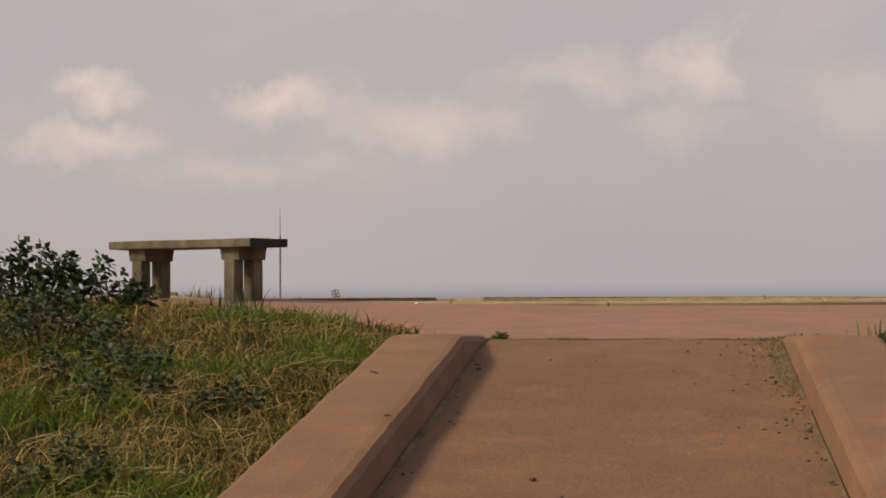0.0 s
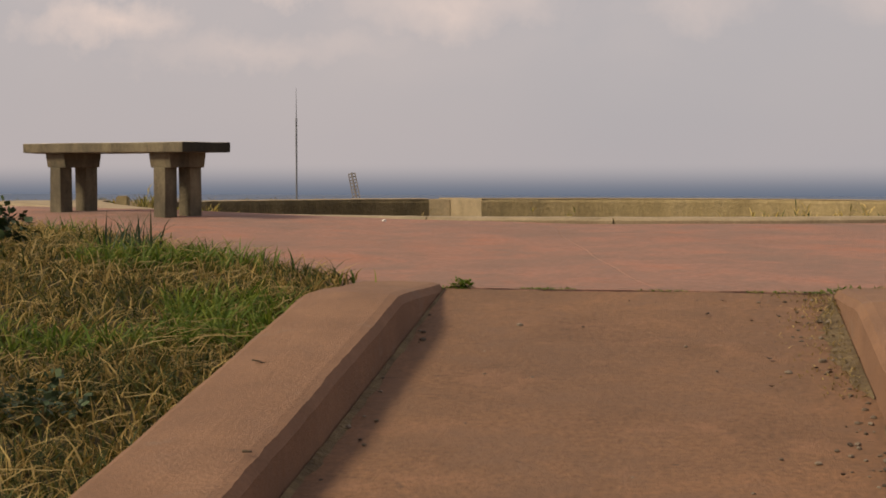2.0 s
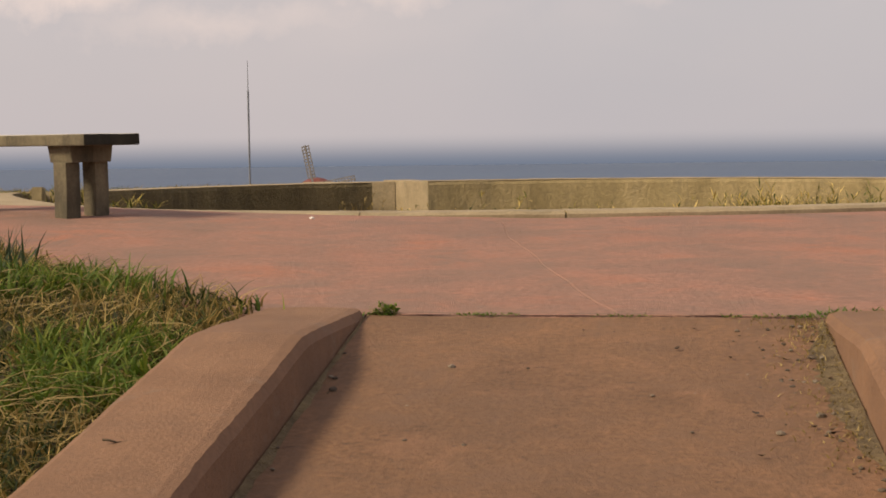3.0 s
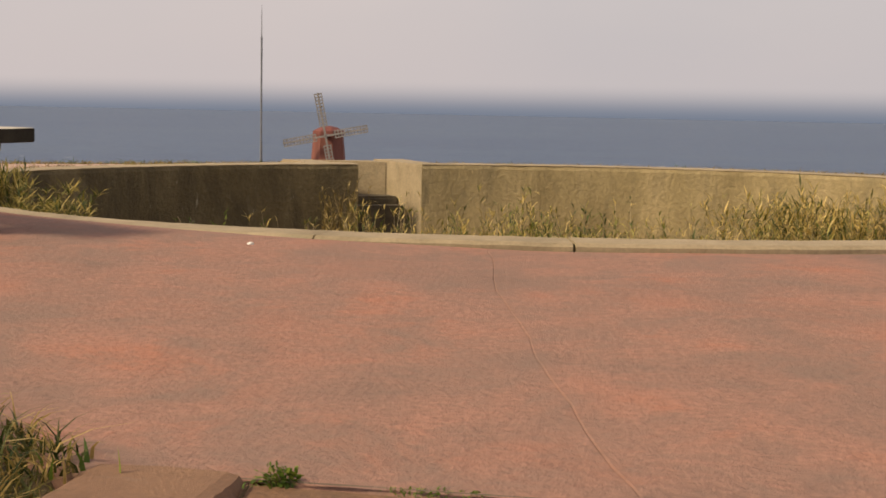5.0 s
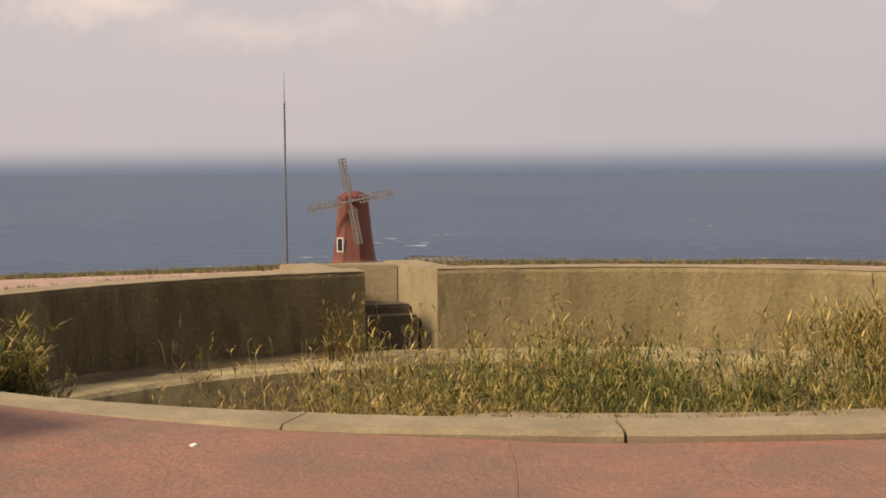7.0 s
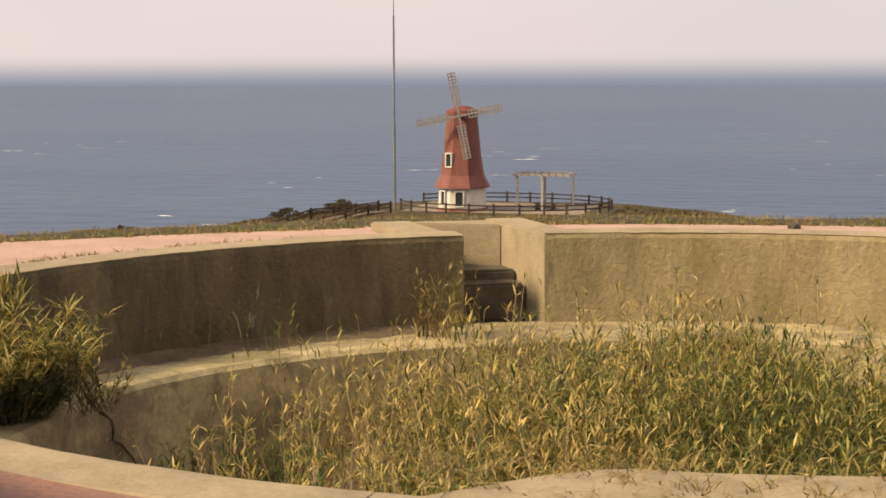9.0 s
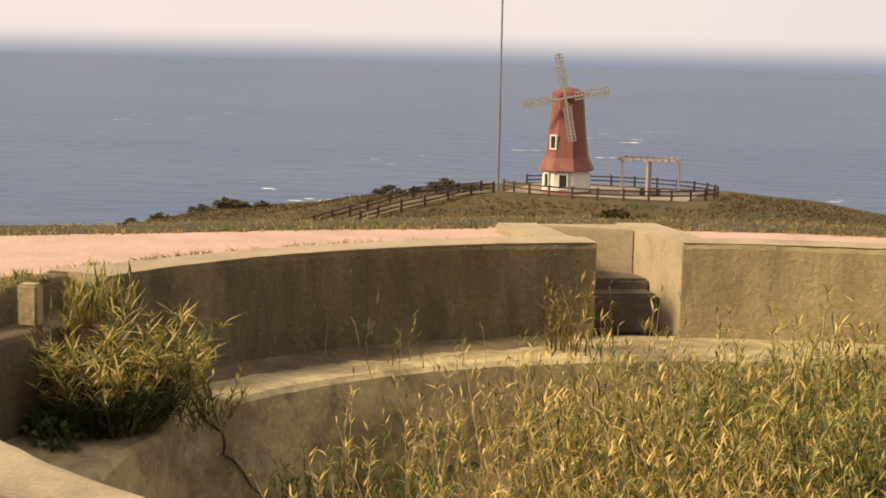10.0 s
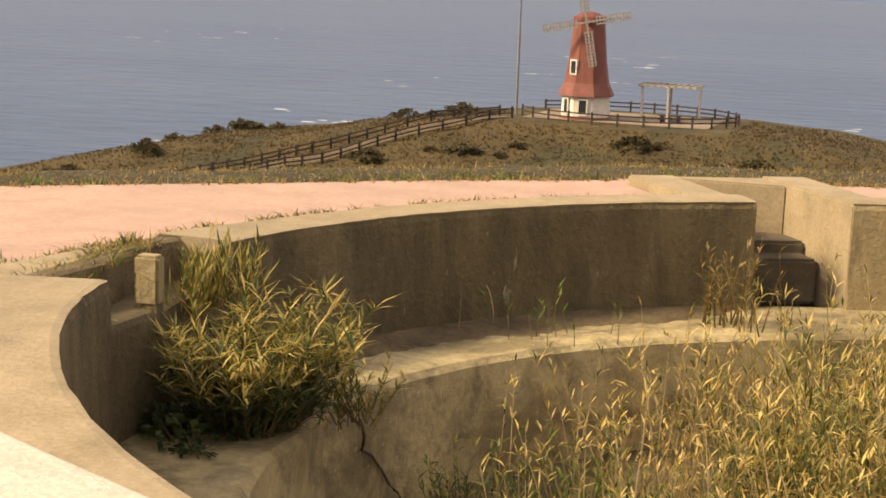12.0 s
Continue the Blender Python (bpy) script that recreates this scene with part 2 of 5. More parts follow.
M_THATCH = material("rotting_grass_litter", [(0.022, 0.02, 0.008), (0.05, 0.04, 0.016), (0.095, 0.07, 0.028)], 9, 0.97, 0.9, 60, depth=0.02)
M_HILL = material("dry_hill_grass", [(0.042, 0.032, 0.011), (0.078, 0.055, 0.019), (0.115, 0.079, 0.028)], 0.14, 0.97, 1.0, 1.6,
                  stain=(0.048, 0.046, 0.018), stain_scale=0.09, stain_at=(0.52, 0.6), depth=0.5)
M_GRASS = material("mixed_grass", [(0.022, 0.038, 0.007), (0.085, 0.092, 0.014), (0.27, 0.18, 0.05), (0.52, 0.38, 0.14)], 1.6, 0.75, 0, 80,
                   island=0.55, ramp_at=(0.28, 0.74))
M_TURF = material("olive_turf_blade", [(0.03, 0.04, 0.008), (0.085, 0.085, 0.018), (0.17, 0.125, 0.04)], 2.2, 0.8, 0, 80, island=0.6, ramp_at=(0.2, 0.8))
M_HILLGRASS = material("brown_headland_grass", [(0.052, 0.037, 0.012), (0.092, 0.061, 0.019), (0.138, 0.088, 0.028)], 0.12, 0.9, 0, 3, island=0.25, ramp_at=(0.3, 0.72))
M_STRAW = material("dry_grass", [(0.13, 0.10, 0.032), (0.27, 0.195, 0.065), (0.44, 0.33, 0.14)], 2, 0.8, 0, 80, island=0.6, ramp_at=(0.2, 0.8))
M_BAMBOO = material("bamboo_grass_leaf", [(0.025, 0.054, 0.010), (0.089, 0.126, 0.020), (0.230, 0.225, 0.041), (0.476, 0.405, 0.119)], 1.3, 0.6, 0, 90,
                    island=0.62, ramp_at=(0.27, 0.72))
M_PITLEAF = material("straw_bamboo_leaf", [(0.054, 0.072, 0.013), (0.200, 0.175, 0.034), (0.464, 0.335, 0.084), (0.756, 0.565, 0.216)], 1.1, 0.65, 0, 90,
                    island=0.62, ramp_at=(0.27, 0.72))
M_CLUMPLEAF = material("golden_stiff_leaf", [(0.05, 0.07, 0.012), (0.22, 0.19, 0.04), (0.46, 0.35, 0.10), (0.66, 0.52, 0.20)], 2.5, 0.6, 0, 90, island=0.6, ramp_at=(0.3, 0.86))
M_PALESTEM = material("pale_dry_stem", [(0.264, 0.187, 0.085), (0.440, 0.330, 0.170), (0.605, 0.484, 0.280)], 5, 0.8, 0, 90, island=0.6, ramp_at=(0.2, 0.8))
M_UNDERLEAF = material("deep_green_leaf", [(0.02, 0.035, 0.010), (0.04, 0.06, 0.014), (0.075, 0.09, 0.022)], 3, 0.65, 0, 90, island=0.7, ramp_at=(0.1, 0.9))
M_BUSHLEAF = material("dark_leaf", [(0.012, 0.028, 0.010), (0.03, 0.055, 0.018), (0.055, 0.085, 0.028)], 3, 0.68, 0, 90, island=0.7, ramp_at=(0.1, 0.9))
M_WEED = material("green_weed_leaf", [(0.035, 0.075, 0.008), (0.10, 0.165, 0.016), (0.23, 0.25, 0.04)], 3, 0.7, 0, 90, island=0.7, ramp_at=(0.1, 0.9))
M_SCRUB = material("brown_green_scrub_leaf", [(0.05, 0.043, 0.018), (0.08, 0.064, 0.027), (0.115, 0.088, 0.036)], 0.5, 0.8, 0, 6, island=0.6, ramp_at=(0.1, 0.9))
M_STALK = material("dry_stalk", [(0.10, 0.075, 0.035), (0.22, 0.17, 0.08)], 9, 0.85, 0, 90, island=0.6)
M_PEBBLE = material("pebble", [(0.045, 0.032, 0.022), (0.105, 0.079, 0.056), (0.203, 0.162, 0.119)], 9, 0.9, 0.3, 120, object_random=0.8, ramp_at=(0.1, 0.9))
M_RED = material("faded_red_boards", [(0.135, 0.042, 0.030), (0.175, 0.056, 0.040), (0.215, 0.075, 0.053)], 1.2, 0.7, 0.3, 8, stretch_by=(1, 1, 0.3))
M_ROOF = material("dark_red_cap", [(0.12, 0.03, 0.025), (0.18, 0.05, 0.035)], 2, 0.7, 0.2, 8)
M_WHITE = material("white_paint", [(0.48, 0.45, 0.39), (0.58, 0.55, 0.48), (0.64, 0.61, 0.54)], 1.5, 0.7, 0.2, 12)
M_PLINTH = material("brick_red_plinth", [(0.16, 0.05, 0.035), (0.24, 0.08, 0.05)], 3, 0.85, 0.4, 8)
M_SAIL = material("grey_sail_wood", [(0.17, 0.155, 0.15), (0.27, 0.25, 0.24)], 3, 0.8, 0.2, 12)
M_FENCE = material("dark_stained_timber", [(0.022, 0.014, 0.010), (0.05, 0.032, 0.022)], 2, 0.8, 0.2, 12)
M_TIMBER = material("grey_timber", [(0.24, 0.22, 0.205), (0.36, 0.335, 0.315)], 3, 0.85, 0.2, 12)
M_MAST = material("grey_steel", [(0.16, 0.17, 0.19), (0.26, 0.27, 0.29)], 1, 0.5, 0, 9, metal=0.5)
M_PATH = material("pale_gravel_path", [(0.17, 0.13, 0.09), (0.26, 0.205, 0.15)], 1, 0.95, 0.3, 4)
M_TRACK = material("trodden_earth_track", [(0.085, 0.062, 0.036), (0.13, 0.096, 0.058)], 1, 0.95, 0.3, 4)
M_DARKGLASS = material("dark_window_glass", [(0.02, 0.022, 0.025), (0.035, 0.038, 0.042)], 1, 0.12, 0, 9)
M_FOAM = material("sea_foam", [(0.62, 0.64, 0.66), (0.80, 0.82, 0.84)], 0.6, 0.8, 0, 3)

def let_light_through(m, share):
    """Thin leaves: part of the light passes through."""
    n, l = m.node_tree.nodes, m.node_tree.links
    shader, out = n["Principled BSDF"], n["Material Output"]
    thin = n.new("ShaderNodeBsdfTranslucent")
    both = n.new("ShaderNodeMixShader")
    both.inputs[0].default_value = share
    l.new(shader.inputs["Base Color"].links[0].from_socket, thin.inputs[0])
    l.new(shader.outputs[0], both.inputs[1])
    l.new(thin.outputs[0], both.inputs[2])
    l.new(both.outputs[0], out.inputs[0])


for leaf in (M_BAMBOO, M_HILLGRASS, M_PITLEAF, M_CLUMPLEAF, M_STRAW, M_GRASS, M_WEED, M_SCRUB, M_TURF):
    let_light_through(leaf, 0.38)

M_SEA = material("sea_water", [(0.014, 0.046, 0.108), (0.021, 0.057, 0.121), (0.031, 0.067, 0.125)], 0.012, 0.36, 0, 0.12, stretch_by=(0.35, 1, 1))
sea_shader = M_SEA.node_tree.nodes["Principled BSDF"]
sea_shader.inputs["IOR"].default_value = 1.33
sea_shader.inputs["Specular IOR Level"].default_value = 0.35
n, l = M_SEA.node_tree.nodes, M_SEA.node_tree.links
waves = n.new("ShaderNodeTexNoise")
waves.inputs["Scale"].default_value, waves.inputs["Detail"].default_value = 0.14, 8
wave_place = n.new("ShaderNodeMapping")
wave_place.inputs["Scale"].default_value = (0.45, 1, 1)
wave_pos = n.new("ShaderNodeNewGeometry")
l.new(wave_pos.outputs["Position"], wave_place.inputs["Vector"])
l.new(wave_place.outputs[0], waves.inputs["Vector"])
wave_bump = n.new("ShaderNodeBump")
wave_bump.inputs["Strength"].default_value, wave_bump.inputs["Distance"].default_value = 0.6, 2.0
l.new(waves.outputs[0], wave_bump.inputs["Height"])
l.new(wave_bump.outputs[0], sea_shader.inputs["Normal"])

# ---- mesh helpers ----
def mesh(name, verts, faces, mat, smooth_faces=False):
    me = bpy.data.meshes.new(name)
    me.from_pydata([tuple(v) for v in verts], [], faces)
    me.materials.append(mat)
    if smooth_faces:
        me.polygons.foreach_set("use_smooth", [True] * len(me.polygons))
    me.update()
    return me


def thing(name, label, category, loc=(0, 0, 0), group="", kind="", rz=0):
    ob = new(name)
    ob.matrix_world = pose(*loc, 0, 0, rz)
    return tagged(ob, label, category, group, kind)


def child(ob, parent, label=""):
    ob.parent = parent
    if label:
        tagged(ob, label)
    return ob


def part(name, bm, mat, parent, label="", smooth_faces=False):
    me = bpy.data.meshes.new(name)
    bmesh.ops.recalc_face_normals(bm, faces=bm.faces)
    bm.to_mesh(me)
    bm.free()
    me.materials.append(mat)
    if smooth_faces:
        me.polygons.foreach_set("use_smooth", [True] * len(me.polygons))
    return child(new(name, me), parent, label)


def box_bm(x0, x1, y0, y1, z0, z1, bevel=0.0, rough=0.0, cuts=0, seed=1):
    bm = bmesh.new()
    bmesh.ops.create_cube(bm, size=1)
    for v in bm.verts:
        v.co = Vector((lerp(x0, x1, v.co.x + 0.5), lerp(y0, y1, v.co.y + 0.5), lerp(z0, z1, v.co.z + 0.5)))
    if bevel:
        bmesh.ops.bevel(bm, geom=bm.edges[:], offset=bevel, segments=2, affect="EDGES", profile=0.6)
    if cuts:
        bmesh.ops.subdivide_edges(bm, edges=[e for e in bm.edges if e.calc_length() > 0.08], cuts=cuts, use_grid_fill=True)
    if rough:
        for v in bm.verts:
            v.co += noise.noise_vector(v.co * 9 + Vector((seed, 0, 0))) * rough
    return bm


def beam_bm(a, b, r, sides=6, r2=None):
    a, b = Vector(a), Vector(b)
    bm = bmesh.new()
    bmesh.ops.create_cone(bm, cap_ends=True, segments=sides, radius1=r, radius2=r if r2 is None else r2, depth=(b - a).length)
    turn = (b - a).to_track_quat("Z", "Y").to_matrix().to_4x4()
    bmesh.ops.transform(bm, matrix=Matrix.Translation((a + b) / 2) @ turn, verts=bm.verts)
    return bm


def grid_sheet(us, vs, place):
    verts = [place(u, v) for u in us for v in vs]
    w = len(vs)
    faces = [(i * w + j, i * w + j + 1, (i + 1) * w + j + 1, (i + 1) * w + j) for i in range(len(us) - 1) for j in range(w - 1)]
    return verts, faces


# ---- lie of the land ----
def bump(a, middle, width):
    d = (math.degrees(a) - middle + 180) % 360 - 180
    return math.exp(-(d / width) ** 2)


def pit_radius(a):
    return (3.589 + 0.311 * math.cos(a) + 0.012 * math.sin(a) + 0.276 * math.cos(2 * a) + 0.138 * math.sin(2 * a)
            + 0.019 * math.cos(3 * a) - 0.01 * math.sin(3 * a) - 0.06 * bump(a, 189.5, 4))


def rim_width(a):
    return 0.27 + 0.5 * bump(a, 204, 21)


def rim_height(a):
    return 0.145 + 0.05 * bump(a, 205, 24)


def polar(a, r, z):
    return (PIT.x + r * math.cos(a), PIT.y + r * math.sin(a), z)


def paving_height(x, y):
    return 0.034 * max(0.0, min(3.4, y)) + 0.024 * max(0.0, min(2.6, -x - 0.6)) * smooth(0, 2.2, y) * smooth(6.5, 4.5, y) - 0.048 * smooth(8.3, 11.2, y)


EDGE = [(-0.72, 0.0), (-1.0, -0.02), (-1.35, 0.2), (-1.9, 0.5), (-2.5, 1.2), (-3.2, 1.9), (-4.3, 2.6), (-6.6, 3.6), (-7.6, 6.2), (-6.9, 8.1), (-5.75, 9.1),
        (-4.8, 10.1), (-3.6, 11.05), (-2.0, 11.6), (0.0, 11.85), (2.5, 11.55), (6.0, 10.5), (9.0, 8.0), (9.5, 3.0), (6.0, 1.2), (3.0, 0.5), (1.5, 0.1), (1.07, 0.0)]


def edge_radius(a):
    d = Vector((math.cos(a), math.sin(a)))
    best = 20.0
    for i in range(len(EDGE)):
        p = Vector(EDGE[i]) - PIT.xy
        q = Vector(EDGE[(i + 1) % len(EDGE)]) - PIT.xy
        e = q - p
        den = d.x * e.y - d.y * e.x
        if abs(den) > 1e-9:
            r = (p.x * e.y - p.y * e.x) / den
            s = (p.x * d.y - p.y * d.x) / den
            if r > 0 and -1e-6 <= s <= 1 + 1e-6:
                best = min(best, r)
    return best


def ridge_height(x):
    pts = ((-160, -40), (-118, -27), (-94, -20.4), (-86, -18.4), (-76, -16.5), (-69, -15.8), (-62, -14.8), (-52, -13.6), (-47, -13.3), (-27, -13.3), (-20, -13.7),
           (-10, -14.8), (20, -19), (60, -26), (120, -42))
    for (x0, z0), (x1, z1) in zip(pts, pts[1:]):
        if x0 <= x <= x1:
            return lerp(z0, z1, smooth(x0, x1, x))
    return -44.0


def bank_height(x, y):
    """Grass beside the ramp and round the paving."""
    ramp = min(0.0, RAMP * y)
    side = max(0.0, abs(x - 0.02 - ramp_shift(y)) - 1.0)
    z = ramp + 0.02 + 0.06 * min(side, 1.4) * (1 if x < 0 else 0.4) + 0.02 * noise.noise((x * 1.7, y * 1.7, 0))
    return z


def land_height(x, y):
    d = math.hypot(x - PIT.x, y - PIT.y)
    far = max(0.0, y - 7.0) if d > 5 else 0.0
    a = math.atan2(y - PIT.y, x - PIT.x)
    out = d - edge_radius(a)
    near = bank_height(x, y) if y < 3 else paving_height(x, y) - 0.016
    if y > 1 or x < -6:
        near = lerp(near, paving_height(x, y) - 0.016 - 0.42 * max(0.0, out - 0.9), smooth(1, 4, y))
    ridge_y = 150 + 0.42 * min(0.0, x + 46)
    top = ridge_height(x)
    front, back = max(0.0, ridge_y - 7.5 - y), max(0.0, y - ridge_y - 8.0)
    hill = top - 0.30 * front - 0.4 * back + 0.5 * noise.noise((x * 0.11, y * 0.11, 3)) * smooth(0, 6, front + back)
    hill = max(hill, -26.0 if y < ridge_y else -60.0)
    if y <= 6:
        return max(near, -26.0)
    return max(near, hill) if y < 90 else hill


# ---- ground, sea ----
def steps(*runs):
    out = []
    for a, b, n in runs:
        out += [a + (b - a) * i / n for i in range(n)]
    return out + [runs[-1][1]]


xs = steps((-900, -130, 8), (-130, -12, 70), (-12, -5, 14), (-5, 5, 50), (5, 12, 12), (12, 70, 24), (70, 900, 8))
ys = steps((-900, -60, 6), (-60, -12, 12), (-12, 5, 68), (5, 16, 30), (16, 110, 24), (110, 175, 65), (175, 230, 10))


def inside_paving(x, y):
    a = math.atan2(y - PIT.y, x - PIT.x)
    return math.hypot(x - PIT.x, y - PIT.y) < edge_radius(a) - 0.02


def ground_place(x, y):
    z = land_height(x, y)
    if inside_paving(x, y):
        z = -0.12
        if math.hypot(x - PIT.x, y - PIT.y) < 4.6:
            z = -1.9
    elif abs(x - ramp_shift(y)) < 1.02 and y < 0.05:
        z = min(z, RAMP * y - 0.18)
    elif abs(x - ramp_shift(y)) < 1.3 and y < 0.05:
        z = min(z, RAMP * y + 0.0)
    return (x, y, z)


verts, faces = grid_sheet(xs, ys, ground_place)
ground = tagged(new("ground", mesh("ground", verts, faces, M_HILL, True)), "dry grassy headland falling away to the sea", "ground", kind="structure")
ground.data.materials.append(M_SOIL)
ground.data.materials.append(M_THATCH)
for p in ground.data.polygons:
    if abs(p.center.x) < 14 and -14 < p.center.y < 16:
        p.material_index = 1 if inside_paving(p.center.x, p.center.y) else 2

sea_x, sea_y = steps((-4500, 4500, 2)), steps((-4600, 60, 2), (60, 1950, 4))
verts, faces = grid_sheet(sea_x, sea_y, lambda x, y: (x, y, -30))
sea = tagged(new("water", mesh("water", verts, faces, M_SEA)), "grey-blue open sea with small white crests", "sea", kind="structure")

# ---- ramp ----
def sweep(name, sections, mat, parent=None, label=""):
    """A closed solid through equal closed sections."""
    k = len(sections[0])
    vs = [p for s in sections for p in s]
    fs = []
    for i in range(len(sections) - 1):
        for j in range(k):
            a, b = i * k + j, i * k + (j + 1) % k
            fs.append((a, b, b + k, a + k))
    fs += [tuple(range(k - 1, -1, -1)), tuple(range(len(vs) - k, len(vs)))]
    bm = bmesh.new()
    bv = [bm.verts.new(v) for v in vs]
    for f in fs:
        bm.faces.new([bv[i] for i in f])
    bmesh.ops.recalc_face_normals(bm, faces=bm.faces)
    me = bpy.data.meshes.new(name)
    bm.to_mesh(me)
    bm.free()
    me.materials.append(mat)
    ob = new(name, me)
    return child(ob, parent, label) if parent else ob


def wob(x, y, z, size=0.004, scale=7):
    v = noise.noise_vector((x * scale, y * scale, z * scale))
    return (x + v.x * size, y + v.y * size, z + v.z * size)


ramp_ys = steps((-0.016, -6, 60), (-6, -13, 14))
verts, faces = grid_sheet(steps((-0.70, 0.72, 16)), ramp_ys, lambda x, y: (x + ramp_shift(y), y, RAMP * y + 0.006 * noise.noise((x * 2, y * 2, 0)) - 0.002 * (1 if y > -0.03 else 0)))
ramp = tagged(new("pavement_ramp", mesh("pavement_ramp", verts, faces, M_RAMP, True)), "worn reddish-brown concrete ramp", "ramp", kind="structure")


def kerb(name, x_in, x_out, label):
    s = 1 if x_out > x_in else -1
    secs = []
    for y in steps((-0.008, -0.8, 24), (-0.8, -6, 180), (-6, -13, 20)):
        top = 0.018 + 0.020 * smooth(0, -0.8, y) if y > -0.8 else 0.038 + 0.137 * (y + 0.8)
        low = RAMP * y - 0.2
        inn = x_in + s * 0.010
        rag = 0.003 * noise.noise((y * 9, x_in, 0)) + 0.004 * noise.noise((y * 43, x_in, 2))
        prof = [(x_in - s * 0.012, low), (x_in + s * (0.002 + 0.4 * rag), top - 0.03 + rag * 0.4), (inn + s * 0.008 + rag * s, top - 0.006 + rag * 0.3), (inn + s * 0.035, top),
                (lerp(x_in, x_out, 0.5), top + 0.004), (x_out - s * 0.03, top), (x_out - s * 0.006 + 0.5 * rag, top - 0.012), (x_out, top - 0.05), (x_out, low)]
        secs.append([wob(x + ramp_shift(y), y, z, 0.003, 5) for x, z in prof])
    return tagged(sweep(name, secs, M_KERB), label, "kerb", kind="structure")


kerb("kerb_1", -0.68, -1.02, "chipped sloping concrete kerb beside dry grass")
kerb("kerb_2", 0.70, 1.05, "sloping concrete kerb with grit at its foot")

NICHE_L, NICHE_R = 121.0, 111.0
niche_l = Vector(polar(radians(NICHE_L), pit_radius(radians(NICHE_L)), 0))
niche_r = Vector(polar(radians(NICHE_R), pit_radius(radians(NICHE_R)), 0))
niche_into = Vector((-0.58, 0.81, 0)).normalized()
niche_across = (niche_r - niche_l).normalized()

joint_us, joint_vs = [-0.74 + 0.02 * i for i in range(91)], [0, 0.5, 1]
verts, faces = grid_sheet(joint_us, joint_vs, lambda x, v: (x, (v - 0.5) * (0.007 + 0.008 * noise.noise((x * 9, 0, 2)) + 0.006 * noise.noise((x * 37, 0, 2))) + 0.006 * noise.noise((x * 4, 2, 0)), 0.0055))
tagged(new("joint_soil", mesh("joint_soil", verts, faces, M_DARKWALL)), "dark soil in the joint at the ramp head", "soil", kind="stuff")

# ---- paving round the pit, in two slabs with a crooked joint ----
paving = thing("paving", "red-tinted concrete paving round the sunken pit", "paving", kind="structure")


def slab(a0, a1, slant0, slant1, n, jag_a=0, jag_b=0, mat=M_PINK, label=""):
    rows = []
    us = [0, 0.004, 0.02] + [i / 26 for i in range(1, 26)] + [0.985, 0.997, 1]
    for u in us:
        row = []
        for i in range(n + 1):
            jag0 = 0.35 * noise.noise((u * 5, 1, 0)) + 0.12 * noise.noise((u * 31, 1, 0))
            across_u = 0.0 if i == 0 else 1.0 if i == n else 0.0004 if i == 1 else 0.9996 if i == n - 1 else (i - 1) / (n - 2)
            a = radians(lerp(a0 + slant0 * u + jag0 * jag_a, a1 + slant1 * u + jag0 * jag_b, across_u))
            r0 = pit_radius(a) + rim_width(a) + 0.003
            r1 = edge_radius(a) + (0.03 * noise.noise((a * 25, 0, 4)) if abs(math.degrees(a) % 360 - 277) > 12 else 0.002 * noise.noise((a * 300, 0, 4)))
            x, y, _ = polar(a, lerp(r0, r1, u), 0)
            z = paving_height(x, y) + 0.004 * noise.noise((x * 1.5, y * 1.5, 0))
            if u == 0 or u == 1:
                z -= 0.012
            if (i == 0 or i == n):
                z -= 0.0025
            row.append((x, y, z))
        rows.append(row)
    w = n + 1
    vs = [p for r in rows for p in r]
    fs = [(i * w + j, i * w + j + 1, (i + 1) * w + j + 1, (i + 1) * w + j) for i in range(len(rows) - 1) for j in range(n)]
    k = len(vs)
    rim = [i for i in range(w)] + [i * w + n for i in range(1, len(rows))] + [(len(rows) - 1) * w + j for j in range(n - 1, -1, -1)] + [i * w for i in range(len(rows) - 2, 0, -1)]
    vs += [(vs[i][0], vs[i][1], vs[i][2] - 0.1) for i in rim]
    for j in range(len(rim)):
        j2 = (j + 1) % len(rim)
        fs.append((rim[j], k + j, k + j2, rim[j2]))
    bm = bmesh.new()
    bv = [bm.verts.new(v) for v in vs]
    for f in fs:
        bm.faces.new([bv[i] for i in f])
    return part("slab", bm, mat, paving, label)


cheek_a, cheek_b = Vector(niche_r + niche_across * 0.3), Vector(niche_l - niche_across * 0.3)


def bearing(p):
    return math.degrees(math.atan2(p.y - PIT.y, p.x - PIT.x))


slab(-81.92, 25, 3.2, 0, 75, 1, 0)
# these far slabs carry the painted sunlit tone
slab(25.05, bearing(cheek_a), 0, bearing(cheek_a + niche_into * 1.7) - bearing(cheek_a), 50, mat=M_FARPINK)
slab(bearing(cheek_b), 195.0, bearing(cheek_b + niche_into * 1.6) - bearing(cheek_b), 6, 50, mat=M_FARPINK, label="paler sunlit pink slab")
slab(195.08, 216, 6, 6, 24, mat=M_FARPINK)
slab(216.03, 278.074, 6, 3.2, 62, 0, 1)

# ---- the sunken pit ----
pit = thing("pit_wall", "round sunken concrete pit with weathered walls", "pit wall", kind="structure")


